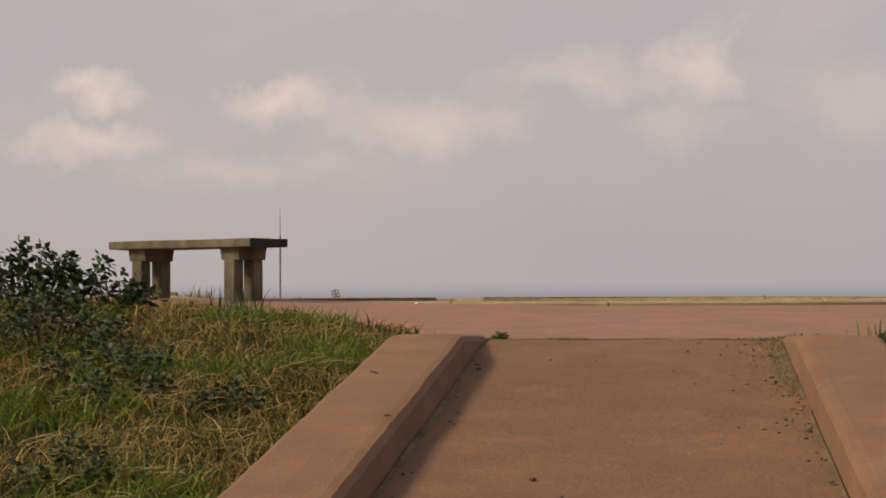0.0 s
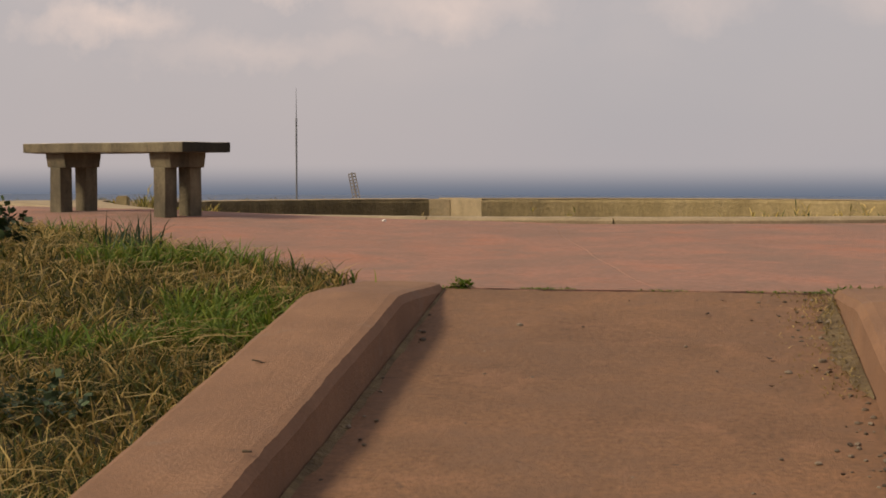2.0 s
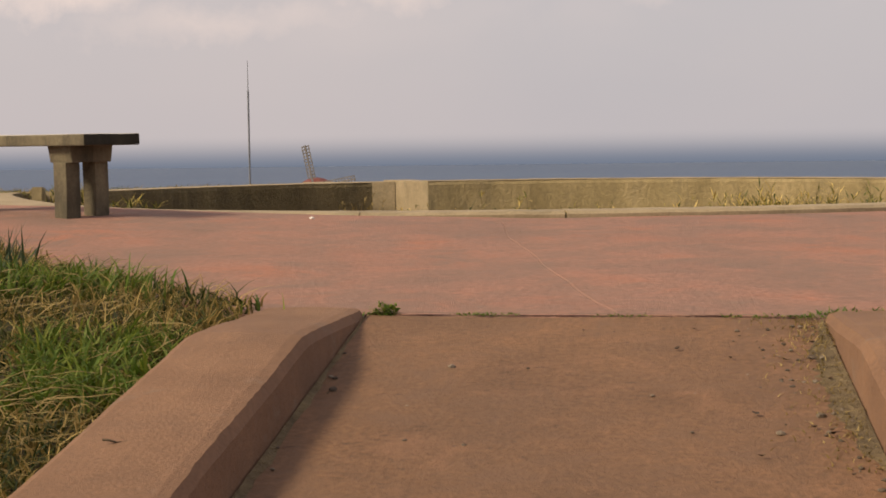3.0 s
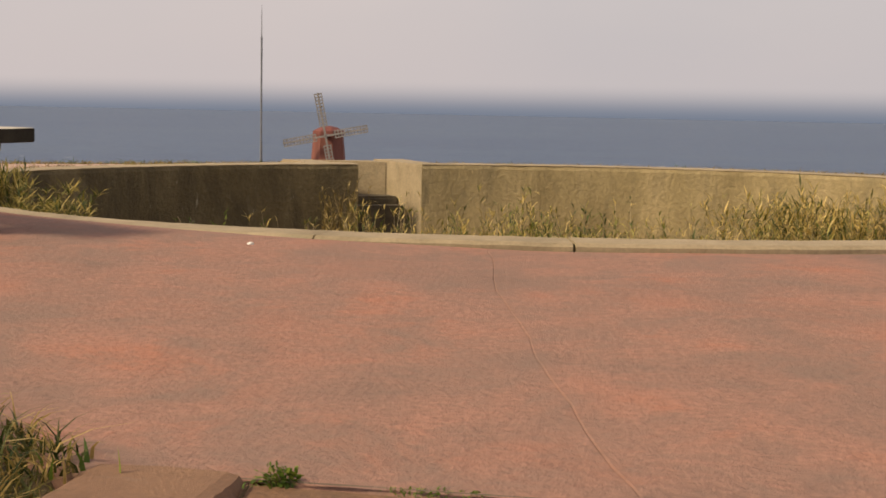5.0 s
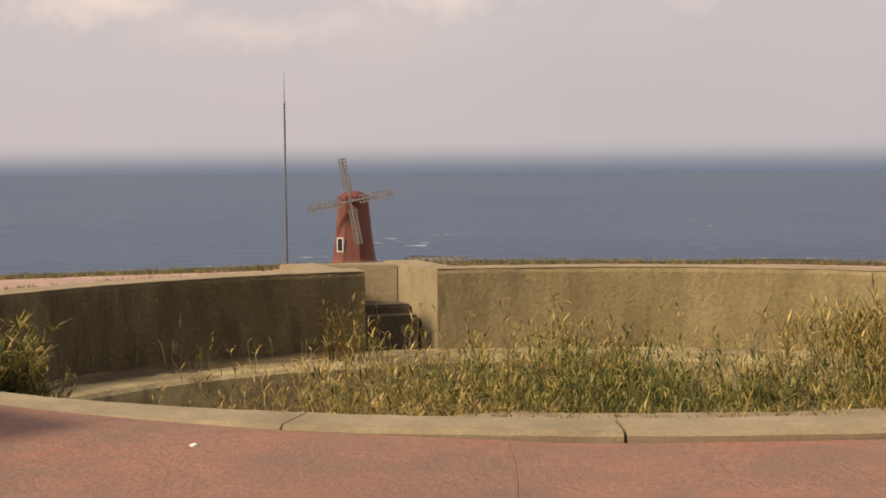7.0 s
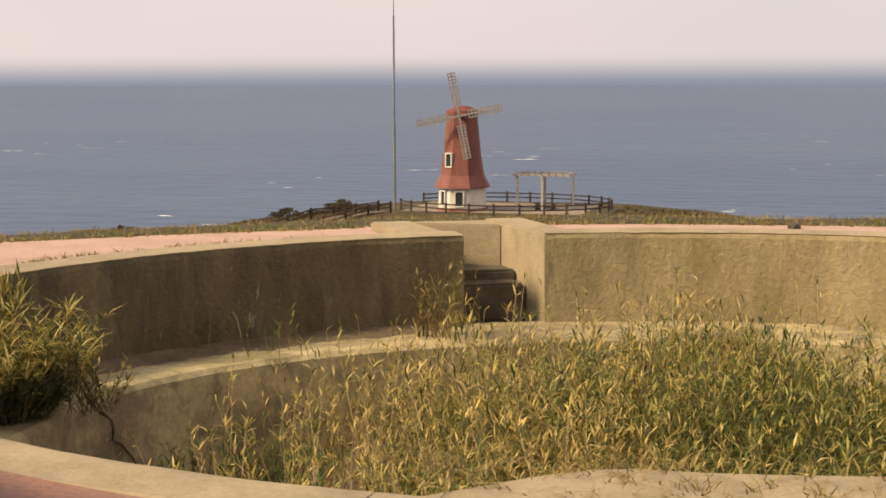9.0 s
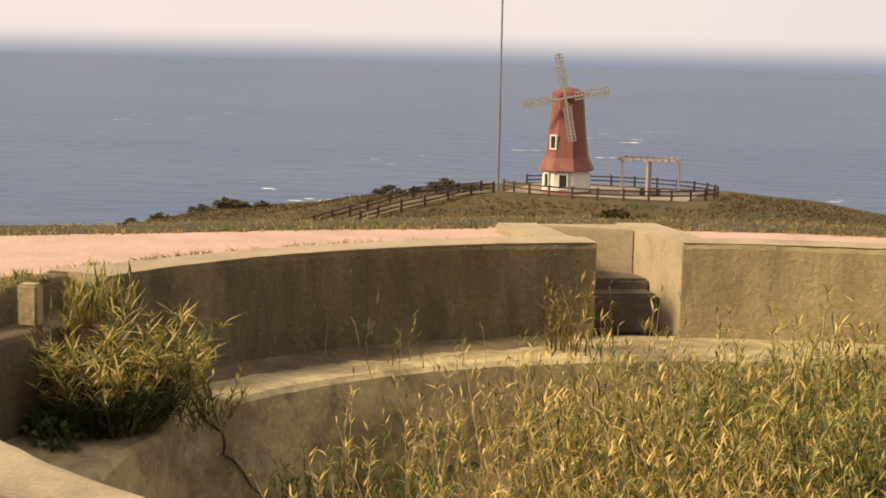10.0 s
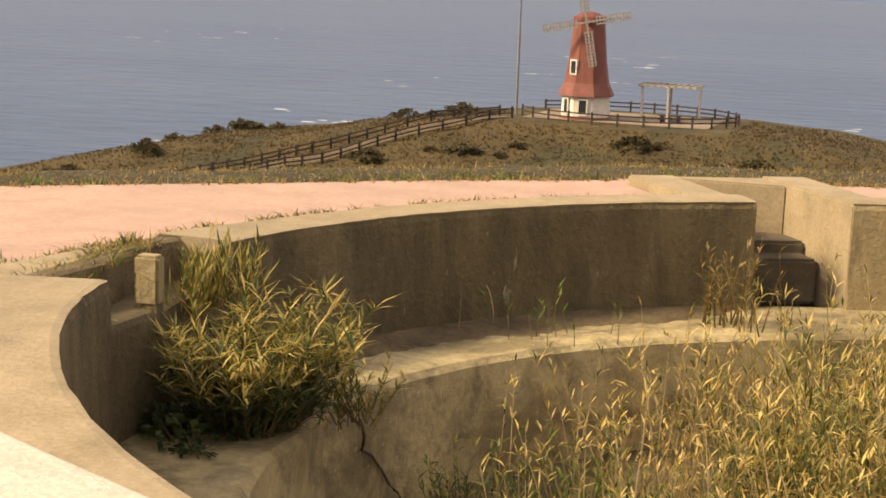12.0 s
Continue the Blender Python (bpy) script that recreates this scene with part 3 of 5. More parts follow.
def wall_run(a0, a1, n, top_drop=0.0, label="", mat=None, width=None, bottom=-0.52, inset=0.0):
    secs = []
    for i in range(n + 1):
        a = radians(lerp(a0, a1, i / n))
        r = pit_radius(a) + inset
        w = rim_width(a) - inset if width is None else width
        zt = rim_height(a) - top_drop
        rag = 0.006 * noise.noise((a * 60, 0, 0))
        prof = [(r + w, -0.3), (r + w - rag, zt - 0.012), (r + w - 0.014, zt), (r + 0.03, zt + 0.002), (r + 0.006 + rag, zt - 0.008),
                (r - 0.004, zt - 0.035), (r - 0.008, -0.2), (r - 0.012, bottom)]
        secs.append([wob(*polar(a, rr, z), 0.005, 3) for rr, z in prof])
    return sweep("curb_segment", secs, mat or M_WALL, pit, label)


def coping_run(a0, a1, n):
    """The pale, worn top of the rim, a thin layer proud of the wall."""
    secs = []
    for i in range(n + 1):
        a = radians(lerp(a0, a1, i / n))
        r, w, zt = pit_radius(a), rim_width(a), rim_height(a)
        rag = 0.010 * noise.noise((a * 40, 3, 0)) + 0.005 * noise.noise((a * 170, 3, 0))
        prof = [(r + w + 0.008, zt - 0.16), (r + w + 0.008 - rag * 0.4, zt - 0.010), (r + w - 0.014, zt + 0.005), (r + 0.03, zt + 0.006), (r + 0.002 + rag, zt + 0.001), (r + 0.02 + rag, zt - 0.02)]
        secs.append([polar(a, rr, z + 0.003 * noise.noise((a * 30, rr, 0))) for rr, z in prof])
    return sweep("coping", secs, M_COPING, pit, "pale worn concrete rim")


GAP_A, GAP_B, POST_B, BAY_B = 195.5, 190.0, 188.9, 178.0
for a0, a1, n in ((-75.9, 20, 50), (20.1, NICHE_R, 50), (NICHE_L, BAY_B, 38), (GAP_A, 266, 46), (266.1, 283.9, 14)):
    # sun-facing runs use the copy with painted sunlight
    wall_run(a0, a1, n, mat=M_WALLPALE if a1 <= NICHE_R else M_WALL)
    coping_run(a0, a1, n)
# low sill in the gap, a slim upright stub, and the bay behind the clump
wall_run(GAP_B, GAP_A, 4, 0.17, width=0.24)
stub = wall_run(POST_B, GAP_B, 3, 0.02, width=0.085)
wall_run(BAY_B, POST_B, 6, 0.19, width=0.24)
wall_run(BAY_B + 0.05, GAP_A - 0.05, 14, 0.016, mat=M_COPING, bottom=-0.3, inset=0.245)
wall_run(BAY_B + 0.1, GAP_A - 0.1, 14, 0.008, mat=M_SOIL, bottom=-0.28, inset=0.243, width=0.13)

# niche through the far wall: two cheeks, a back and a broken shelf
nl, nr, into, across = niche_l, niche_r, niche_into, niche_across


def prism(name, corners, z0, z1, mat, parent, label="", bevel=0.012):
    bm = bmesh.new()
    low = [bm.verts.new((c[0], c[1], z0)) for c in corners]
    high = [bm.verts.new((c[0], c[1], z1)) for c in corners]
    bm.faces.new(low[::-1])
    bm.faces.new(high)
    for i in range(len(corners)):
        j = (i + 1) % len(corners)
        bm.faces.new((low[i], low[j], high[j], high[i]))
    if bevel:
        bmesh.ops.bevel(bm, geom=bm.edges[:], offset=bevel, segments=2, affect="EDGES")
    return part(name, bm, mat, parent, label)


deep = 0.95
post_a, post_b = radians(POST_B - 0.08), radians(GAP_B + 0.08)
post_r = pit_radius(radians(189.5))
prism("post_head", [polar(post_a, post_r - 0.012, 0), polar(post_a, post_r + 0.09, 0), polar(post_b, post_r + 0.09, 0), polar(post_b, post_r - 0.012, 0)], 0.02, 0.222, M_WALLPALE, pit, "worn stub post")
prism("niche_cheek", [nr, nr + into * (deep + 0.2), nr + into * (deep + 0.2) + across * 0.29, nr + across * 0.27 + into * 0.1], -0.52, 0.140, M_COPING, pit, "sunlit side of the niche")
prism("niche_cheek", [nl + into * 0.14 - across * 0.27, nl + into * (deep + 0.2) - across * 0.29, nl + into * (deep + 0.2), nl + into * 0.01], -0.52, 0.134, M_COPING, pit)
prism("niche_back", [nl + into * (deep + 0.12), nl + into * (deep + 0.2), nr + into * (deep + 0.2), nr + into * (deep - 0.16)], -0.52, 0.128, M_COPING, pit)
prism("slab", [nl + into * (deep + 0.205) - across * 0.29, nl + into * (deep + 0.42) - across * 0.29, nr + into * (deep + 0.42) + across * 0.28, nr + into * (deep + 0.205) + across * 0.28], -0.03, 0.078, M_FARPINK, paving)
# shelf and lintel have the niche's shade put into their colour
prism("niche_shelf", [nl + into * 0.5, nl + into * 1.0, nr + into * 0.78, nr + into * 0.5], -0.50, -0.16, M_DARKWALL, pit, "broken shelf in the niche, coloured dark for its shade", 0.02)
prism("niche_lintel", [lerp(nl, nr, 0.08) + into * 0.3, lerp(nl, nr, 0.08) + into * 0.6, lerp(nl, nr, 0.97) + into * 0.6, lerp(nl, nr, 0.97) + into * 0.3], -0.50, -0.23, M_DARKWALL, pit, "", 0.02)

# ledge inside the wall and the lower drum
LEDGE = -0.46


def ledge_radius(a):
    return pit_radius(a) - 0.60


secs = []
for i in range(121):
    a = radians(i * 3)
    r0, r1 = pit_radius(a) + 0.05, ledge_radius(a)
    rag = 0.012 * noise.noise((a * 30, 0, 9))
    secs.append([wob(*polar(a, rr, z), 0.006, 4) for rr, z in ((r0, -0.6), (r0, LEDGE), (r1 + 0.1, LEDGE + 0.004), (r1 + 0.03, LEDGE - 0.002), (r1 + rag, LEDGE - 0.03), (r1 - 0.02, -0.8), (r1 - 0.03, -1.3), (r0, -1.3))])
ledge = sweep("ledge", secs, M_DRUM, pit, "stained concrete ledge and lower drum")
secs = []
for i in range(24):
    a = radians(lerp(253, 335, i / 23))
    s = 0.95 * smooth(253, 277, math.degrees(a)) + 0.02
    r = pit_radius(a) - 0.014
    secs.append([wob(*polar(a, rr, z), 0.006, 4) for rr, z in ((r, -0.5), (r, 0.0), (r - s + 0.03, 0.0), (r - s, -0.03), (r - s, -1.0), (r, -1.0))])
sweep("step", secs, M_COPING, pit, "worn pale concrete step inside the rim")
verts, faces = grid_sheet(steps((-5, 4, 30)), steps((3.5, 11, 26)), lambda x, y: (x, y, -1.05 + 0.06 * noise.noise((x, y, 0))))
pit_floor = tagged(new("pit_floor", mesh("pit_floor", verts, faces, M_SOIL, True)), "dry earth floor of the overgrown pit", "pit floor", kind="structure")

# ---- bench ----
def make_bench():
    b = thing("bench", "weathered concrete slab bench on four square legs", "bench", (-3.33, 3.19, 0.163), rz=-24)
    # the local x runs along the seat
    part("seat", box_bm(-0.72, 0.68, -0.195, 0.195, 0.372, 0.432, 0.008, 0.004, 2), M_BENCH, b, "slab seat, sunlit tone on top, shaded tone on its ends")
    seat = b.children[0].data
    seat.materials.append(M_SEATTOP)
    seat.materials.append(M_SEATEND)
    # top faces get the painted sunlit tone, end faces the painted shade
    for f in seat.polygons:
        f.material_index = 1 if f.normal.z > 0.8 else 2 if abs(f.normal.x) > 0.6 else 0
    for x in (-0.475, 0.44):
        bm = box_bm(x - 0.085, x + 0.085, -0.15, 0.15, 0.285, 0.375, 0.006, 0.003, 1)
        for v in bm.verts:
            if v.co.z < 0.33:
                v.co.y *= 0.9
        part("leg_cap", bm, M_BENCH, b)
        for y in (-0.1, 0.1):
            bm = box_bm(x - 0.048, x + 0.048, y - 0.048, y + 0.048, -0.02, 0.287, 0.006, 0.004, 1, x + y)
            part("leg", bm, M_BENCH, b)
    return b


make_bench()

# ---- plants ----
def blades(name, spots, mat, label, category, height=(0.12, 0.25), width=0.006, lean=0.6, per=1, kind="stuff", segs=3, seed=1):
    """Bent, tapering blades rooted at the spots (x, y, z, scale)."""
    r = random.Random(seed)
    vs, fs = [], []
    for x, y, z, s in spots:
        for _ in range(per):
            h = r.uniform(*height) * s
            a = r.uniform(0, 2 * math.pi)
            ln = r.uniform(0.15, 1.0) * lean
            dx, dy = math.cos(a), math.sin(a)
            w = width * r.uniform(0.6, 1.5)
            t = r.uniform(0, math.pi)
            px, py = math.cos(t) * w, math.sin(t) * w
            bx, by = x + r.uniform(-0.03, 0.03), y + r.uniform(-0.03, 0.03)
            k = len(vs)
            for i in range(segs + 1):
                u = i / segs
                out = ln * h * u * u * 1.3
                up = h * u * (1 - 0.45 * ln * u)
                f = (1 - u) ** 0.7 if i < segs else 0
                c = (bx + dx * out, by + dy * out, z + up)
                if i < segs:
                    vs.append((c[0] - px * f, c[1] - py * f, c[2]))
                    vs.append((c[0] + px * f, c[1] + py * f, c[2]))
                else:
                    vs.append(c)
            for i in range(segs - 1):
                fs.append((k + 2 * i, k + 2 * i + 1, k + 2 * i + 3, k + 2 * i + 2))
            fs.append((k + 2 * segs - 2, k + 2 * segs - 1, k + 2 * segs))
    return tagged(new(name, mesh(name, vs, fs, mat)), label, category, kind=kind)


def cane_clump(name, spots, label, height=(0.45, 0.9), leaves=(7, 13), leaf=(0.09, 0.2), width=0.011, spread=0.25, bare=0.35, seed=2, kind="stuff", stalk_mat=None, leaf_mat=None, category="bamboo grass", droop=0.25, rises=(0.25, 2.0), lean=(0, 0), thick=0.0035, nodes=0):
    """Bamboo grass: thin canes with lance-shaped leaves. spots: x, y, z, scale and, if wanted, the lean of each."""
    r = random.Random(seed)
    sv, sf, lv, lf = [], [], [], []
    for x, y, z, s, *own in spots:
        h = r.uniform(*height) * s
        a = r.uniform(0, 2 * math.pi)
        lx, ly = own or lean
        tip = Vector((x + (math.cos(a) * spread * r.random() + lx) * h, y + (math.sin(a) * spread * r.random() + ly) * h, z + h))
        root = Vector((x, y, z))
        k = len(sv)
        for i in range(3):
            c = root.lerp(tip, i / 2)
            rad = thick * (1 - 0.35 * i)
            sv += [(c.x + rad, c.y, c.z), (c.x - rad * 0.5, c.y + rad * 0.87, c.z), (c.x - rad * 0.5, c.y - rad * 0.87, c.z)]
        for i in range(2):
            for j in range(3):
                j2 = (j + 1) % 3
                sf.append((k + 3 * i + j, k + 3 * i + j2, k + 3 * i + 3 + j2, k + 3 * i + 3 + j))
        for _ in range(r.randint(*leaves)):
            u = r.uniform(bare, 1.0)
            if nodes:
                u = min(1.0, lerp(bare, 1.0, (int(nodes * r.random() ** 0.7) + 1) / nodes) + r.gauss(0, 0.025))
            p = root.lerp(tip, u)
            b = r.uniform(0, 2 * math.pi)
            rise = r.uniform(*rises)
            d = Vector((math.cos(b), math.sin(b), rise)).normalized()
            ll, ww = r.uniform(*leaf) * (0.7 + 0.3 * s), width * r.uniform(0.6, 1.3)
            side = d.cross(Vector((0, 0, 1))).normalized() * ww
            mid = p + d * ll * 0.32 + Vector((0, 0, ll * 0.04))
            far = p + d * ll * 0.70 - Vector((0, 0, ll * 0.12 * droop))
            end = p + d * ll - Vector((0, 0, ll * 0.4 * droop))
            fold = Vector((0, 0, ww * 0.5))
            q = len(lv)
            lv += [p, mid - side + fold, mid, mid + side + fold, far - side * 0.5, far + side * 0.5, end]
            lf += [(q, q + 2, q + 1), (q, q + 3, q + 2), (q + 1, q + 2, q + 4), (q + 2, q + 3, q + 5), (q + 2, q + 5, q + 4), (q + 4, q + 5, q + 6)]
    ob = tagged(new(name), label, category, kind=kind)
    tagged(child(new("stalks", mesh("stalks", sv, sf, stalk_mat or M_STALK)), ob), kind="stuff")
    tagged(child(new("leaves", mesh("leaves", lv, lf, leaf_mat or M_BAMBOO)), ob), kind="stuff")
    return ob


def leafy_bush(name, centre, size, count, label, leaf=0.05, seed=3, mat=None, category="bush"):
    """Branching twigs with broad leaves set in uneven tufts."""
    r = random.Random(seed)
    cx, cy, cz = centre
    lv, lf, tv, tf = [], [], [], []
    tufts = []
    for i in range(max(6, count // 26)):
        a = r.uniform(0, 2 * math.pi)
        rr = math.sqrt(r.random())
        tufts.append(Vector((cx + size[0] * rr * math.cos(a), cy + size[1] * rr * math.sin(a), cz + size[2] * r.uniform(0.3, 1.0) * (1 - 0.55 * rr * rr))))
    for t in tufts:
        base = Vector((lerp(cx, t.x, 0.3), lerp(cy, t.y, 0.3), cz - 0.02))
        k = len(tv)
        for i in range(3):
            c = base.lerp(t, i / 2)
            rad = 0.006 * (1 - 0.35 * i)
            tv += [(c.x + rad, c.y, c.z), (c.x - rad, c.y + rad, c.z), (c.x - rad, c.y - rad, c.z)]
        for i in range(2):
            for j in range(3):
                j2 = (j + 1) % 3
                tf.append((k + 3 * i + j, k + 3 * i + j2, k + 3 * i + 3 + j2, k + 3 * i + 3 + j))
        for _ in range(count // len(tufts)):
            d = Vector((r.gauss(0, 1), r.gauss(0, 1), r.gauss(0.3, 0.8))).normalized()
            p = t + d * 0.09 * r.random() * (size[0] / 0.4) ** 0.5
            ll = leaf * r.uniform(0.6, 1.3)
            side = d.cross(Vector((r.random(), r.random(), 1))).normalized() * ll * 0.42
            q = len(lv)
            lv += [p, p + d * ll * 0.45 - side, p + d * ll * 0.5 - Vector((0, 0, ll * 0.08)), p + d * ll * 0.45 + side, p + d * ll - Vector((0, 0, ll * 0.15))]
            lf += [(q, q + 2, q + 1), (q, q + 3, q + 2), (q + 1, q + 2, q + 4), (q + 2, q + 3, q + 4)]
    ob = tagged(new(name), label, category)
    tagged(child(new("branching", mesh("branching", tv, tf, M_STALK)), ob), kind="stuff")
    tagged(child(new("leaves", mesh("leaves", lv, lf, mat or M_BUSHLEAF)), ob), kind="stuff")
    return ob


# grass banks either side of the ramp
r = random.Random(11)
spots, green_spots = [], []
for _ in range(30000):
    y = r.uniform(-5.6, 3.2)
    x = r.uniform(-4.8, -1.0 + ramp_shift(y))
    if inside_paving(x, y):
        continue
    if x > -1.05 + ramp_shift(y):
        continue
    if noise.noise((x * 1.3, y * 1.3, 7)) > 0.12 and r.random() < 0.85:
        green_spots.append((x, y, land_height(x, y) - 0.01, 1))
    else:
        spots.append((x, y, land_height(x, y) - 0.01, r.uniform(0.5, 1.0)))
blades("bank_grass", spots, M_GRASS, "matted straw and green grass on the bank", "grass", (0.05, 0.15), 0.0034, 1.5, 4, seed=5)
short = [(x + r.gauss(0, 0.04), y + r.gauss(0, 0.04), z, q) for x, y, z, q in spots[::2] + green_spots]
blades("bank_turf", short, M_TURF, "short olive turf under the straw on the bank", "grass", (0.03, 0.075), 0.0045, 1.2, 4, seed=305)
blades("bank_green_grass", green_spots, M_WEED, "fresh green grass patches on the bank", "grass", (0.06, 0.15), 0.005, 1.2, 4, seed=6)
spots = []
for _ in range(9500):
    y = r.uniform(-6, 0.6)
    x = r.uniform(1.09 + ramp_shift(y), 4.5)
    if not inside_paving(x, y):
        spots.append((x, y, land_height(x, y) - 0.01, r.uniform(0.6, 1)))
blades("bank_grass", spots, M_GRASS, "dry and green grass beside the ramp", "grass", (0.05, 0.12), 0.0045, 1.6, 4, seed=7)

spots = []
for _ in range(8000):
    y = r.uniform(-5.5, 0.6)
    x = r.uniform(-4.5, -1.06 + ramp_shift(y))
    if not inside_paving(x, y) and noise.noise((x * 1.9, y * 1.9, 3)) > -0.05:
        spots.append((x, y, land_height(x, y) + 0.03, r.uniform(0.6, 1)))
straw_v, straw_f = [], []
for x, y, z, q in spots:
    a, half, rise, w = r.uniform(0, math.pi), q * r.uniform(0.03, 0.11), r.gauss(0, 0.22), r.uniform(0.0013, 0.0026)
    along, across_w = Vector((math.cos(a), math.sin(a), rise)) * half, Vector((-math.sin(a), math.cos(a), 0.4)) * w
    sag = Vector((r.gauss(0, 0.15) * half * math.sin(a), r.gauss(0, 0.15) * half * math.cos(a), r.uniform(0.0, 0.25) * half))
    c = Vector((x, y, z + r.uniform(0.0, 0.06)))
    k = len(straw_v)
    straw_v += [c - along - across_w * 0.6, c - along + across_w * 0.6, c + sag - across_w, c + sag + across_w, c + along]
    straw_f += [(k, k + 1, k + 3, k + 2), (k + 2, k + 3, k + 4)]
tagged(new("loose_straw", mesh("loose_straw", straw_v, straw_f, M_STRAW)), "pale mown straw lying over the grass", "straw", kind="stuff")

# verge beyond the paving, seen against the sea
spots = []
for _ in range(9000):
    a = radians(r.uniform(35, 200))
    rr = edge_radius(a) + r.uniform(-0.06, 0.9)
    x, y, _z = polar(a, rr, 0)
    spots.append((x, y, land_height(x, y) - 0.02 if rr > edge_radius(a) else paving_height(x, y), r.uniform(0.4, 1.0)))
blades("verge_grass", spots, M_STRAW, "low dry straw-coloured grass along the paving edge", "grass", (0.025, 0.085), 0.0042, 1.3, 3, seed=8)
for _ in range(26):
    a = radians(r.uniform(70, 170))
    cx, cy, _z = polar(a, edge_radius(a) + r.uniform(0.0, 0.3), 0)
    green_spots = [(cx + r.gauss(0, 0.05), cy + r.gauss(0, 0.04), paving_height(cx, cy) - 0.02, r.uniform(0.6, 1.0)) for _k in range(16)]
    blades("grass_tuft", green_spots, M_WEED, "fresh green grass tuft in the dry verge", "grass tuft", (0.05, 0.11), 0.004, 0.9, 1, seed=200 + int(a * 1000))

# bamboo grass in the pit: dense and tall, thinning to dry stalks
def in_drum(x, y):
    return math.hypot(x - PIT.x, y - PIT.y) < ledge_radius(math.atan2(y - PIT.y, x - PIT.x)) - 0.06


def thickness(x, y):
    return smooth(-3.2, -1.5, x + 0.15 * (y - 6.5) + 0.7 * noise.noise((x * 0.9, y * 0.9, 2)))


def tuft(x, y, z, count, size, scale, splay):
    """Canes of one tuft, rooted close together and leaning outwards."""
    out = []
    for _ in range(count):
        a, q = r.uniform(0, 2 * math.pi), math.sqrt(r.random())
        dx, dy = size * q * math.cos(a), size * q * math.sin(a)
        out.append((x + dx, y + dy, z, scale * r.uniform(0.72, 1.08) * (1 - 0.3 * q * q), splay * q * math.cos(a), splay * q * math.sin(a)))
    return out


golden, greener, thin = [], [], []
tufts = 0
while tufts < 265:
    x, y = r.uniform(-4.2, 2.6), r.uniform(4.0, 10.2)
    heap = noise.noise((x * 1.25, y * 1.1, 8))
    tall = 0.60 + 0.25 * smooth(5.0, 8.3, y) + 0.55 * heap + 0.12 * smooth(0.3, 1.6, x)
    if in_drum(x, y) and tall > 0.34 and r.random() < thickness(x, y):
        tufts += 1
        canes = tuft(x, y, -1.03, r.randint(14, 34), r.uniform(0.09, 0.19), tall * r.uniform(0.74, 1.12), 0.42)
        green = noise.noise((x * 0.8, y * 0.8, 21)) + 0.16 * smooth(-1.5, 1.5, x)
        (greener if green + r.gauss(0, 0.14) > -0.05 else golden).extend(canes)
while len(thin) < 1200:
    x, y = r.uniform(-4.2, 0.5), r.uniform(4.6, 10.0)
    if in_drum(x, y) and r.random() < smooth(-3.7, -2.7, x) * (1.0 - 0.6 * smooth(-2.0, -0.8, x)):
        thin.append((x, y, -1.03, r.uniform(0.4, 0.80) + 0.26 * smooth(5.0, 8.5, y)))
cane_clump("bamboo_grass", golden, "yellowing bamboo grass tufts filling the pit", (0.62, 1.10), (19, 30), (0.07, 0.15), 0.0049, 0.32, 0.10, seed=12, droop=0.4, rises=(0.0, 2.0), thick=0.0034, stalk_mat=M_STRAW, leaf_mat=M_PITLEAF)
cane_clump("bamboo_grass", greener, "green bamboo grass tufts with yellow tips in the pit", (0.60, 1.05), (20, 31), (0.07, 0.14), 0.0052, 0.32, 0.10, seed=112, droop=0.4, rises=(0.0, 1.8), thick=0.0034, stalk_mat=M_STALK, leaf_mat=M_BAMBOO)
cane_clump("dry_stalks", thin, "thin dry straw stalks among the bamboo grass", (0.45, 1.0), (11, 19), (0.05, 0.11), 0.0045, 0.5, 0.2, seed=14, thick=0.0045, nodes=5, stalk_mat=M_PALESTEM, leaf_mat=M_PITLEAF, category="dry grass")
under = []
while len(under) < 2300:
    x, y = r.uniform(-3.6, 2.4), r.uniform(4.2, 9.8)
    if in_drum(x, y) and r.random() < thickness(x, y) ** 1.5:
        under.append((x, y, -1.03, r.uniform(0.5, 1.0)))
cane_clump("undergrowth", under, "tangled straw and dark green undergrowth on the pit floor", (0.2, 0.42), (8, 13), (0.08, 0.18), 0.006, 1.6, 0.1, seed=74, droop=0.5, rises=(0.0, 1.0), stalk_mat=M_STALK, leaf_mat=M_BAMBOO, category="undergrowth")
spots = tuft(-4.42, 6.60, LEDGE, 165, 0.20, 0.94, 0.72)
spots = [(x, y, z, q, lx + 0.17, ly - 0.04) for x, y, z, q, lx, ly in spots]
cane_clump("bamboo_grass_clump", spots, "dense golden bamboo grass clump in the wall recess", (0.36, 0.64), (13, 19), (0.08, 0.16), 0.0058, 0.35, 0.42, seed=13, rises=(0.0, 1.4), droop=0.12, nodes=4, leaf_mat=M_CLUMPLEAF)
# low leaves are green; the clump's self-shade is also put into their colour
cane_clump("bamboo_grass_clump", [(x, y, z, q * 0.74, lx, ly) for x, y, z, q, lx, ly in spots], "deep green lower leaves, the clump's own shade in their colour", (0.30, 0.58), (20, 28), (0.08, 0.15), 0.0065, 0.6, 0.02, seed=72, rises=(0.1, 1.2), leaf_mat=M_UNDERLEAF)
spots = [(-4.74 + 0.07 * r.gauss(0, 1), 6.86 + 0.11 * r.gauss(0, 1), -0.06, r.uniform(0.7, 1.1)) for _ in range(70)]
cane_clump("bamboo_grass_clump", spots, "straw-coloured grass tuft on top of the recess", (0.13, 0.29), (6, 10), (0.07, 0.14), 0.0052, 0.5, 0.1, seed=15, rises=(0.8, 3.0), stalk_mat=M_STRAW, leaf_mat=M_CLUMPLEAF, droop=0.15)
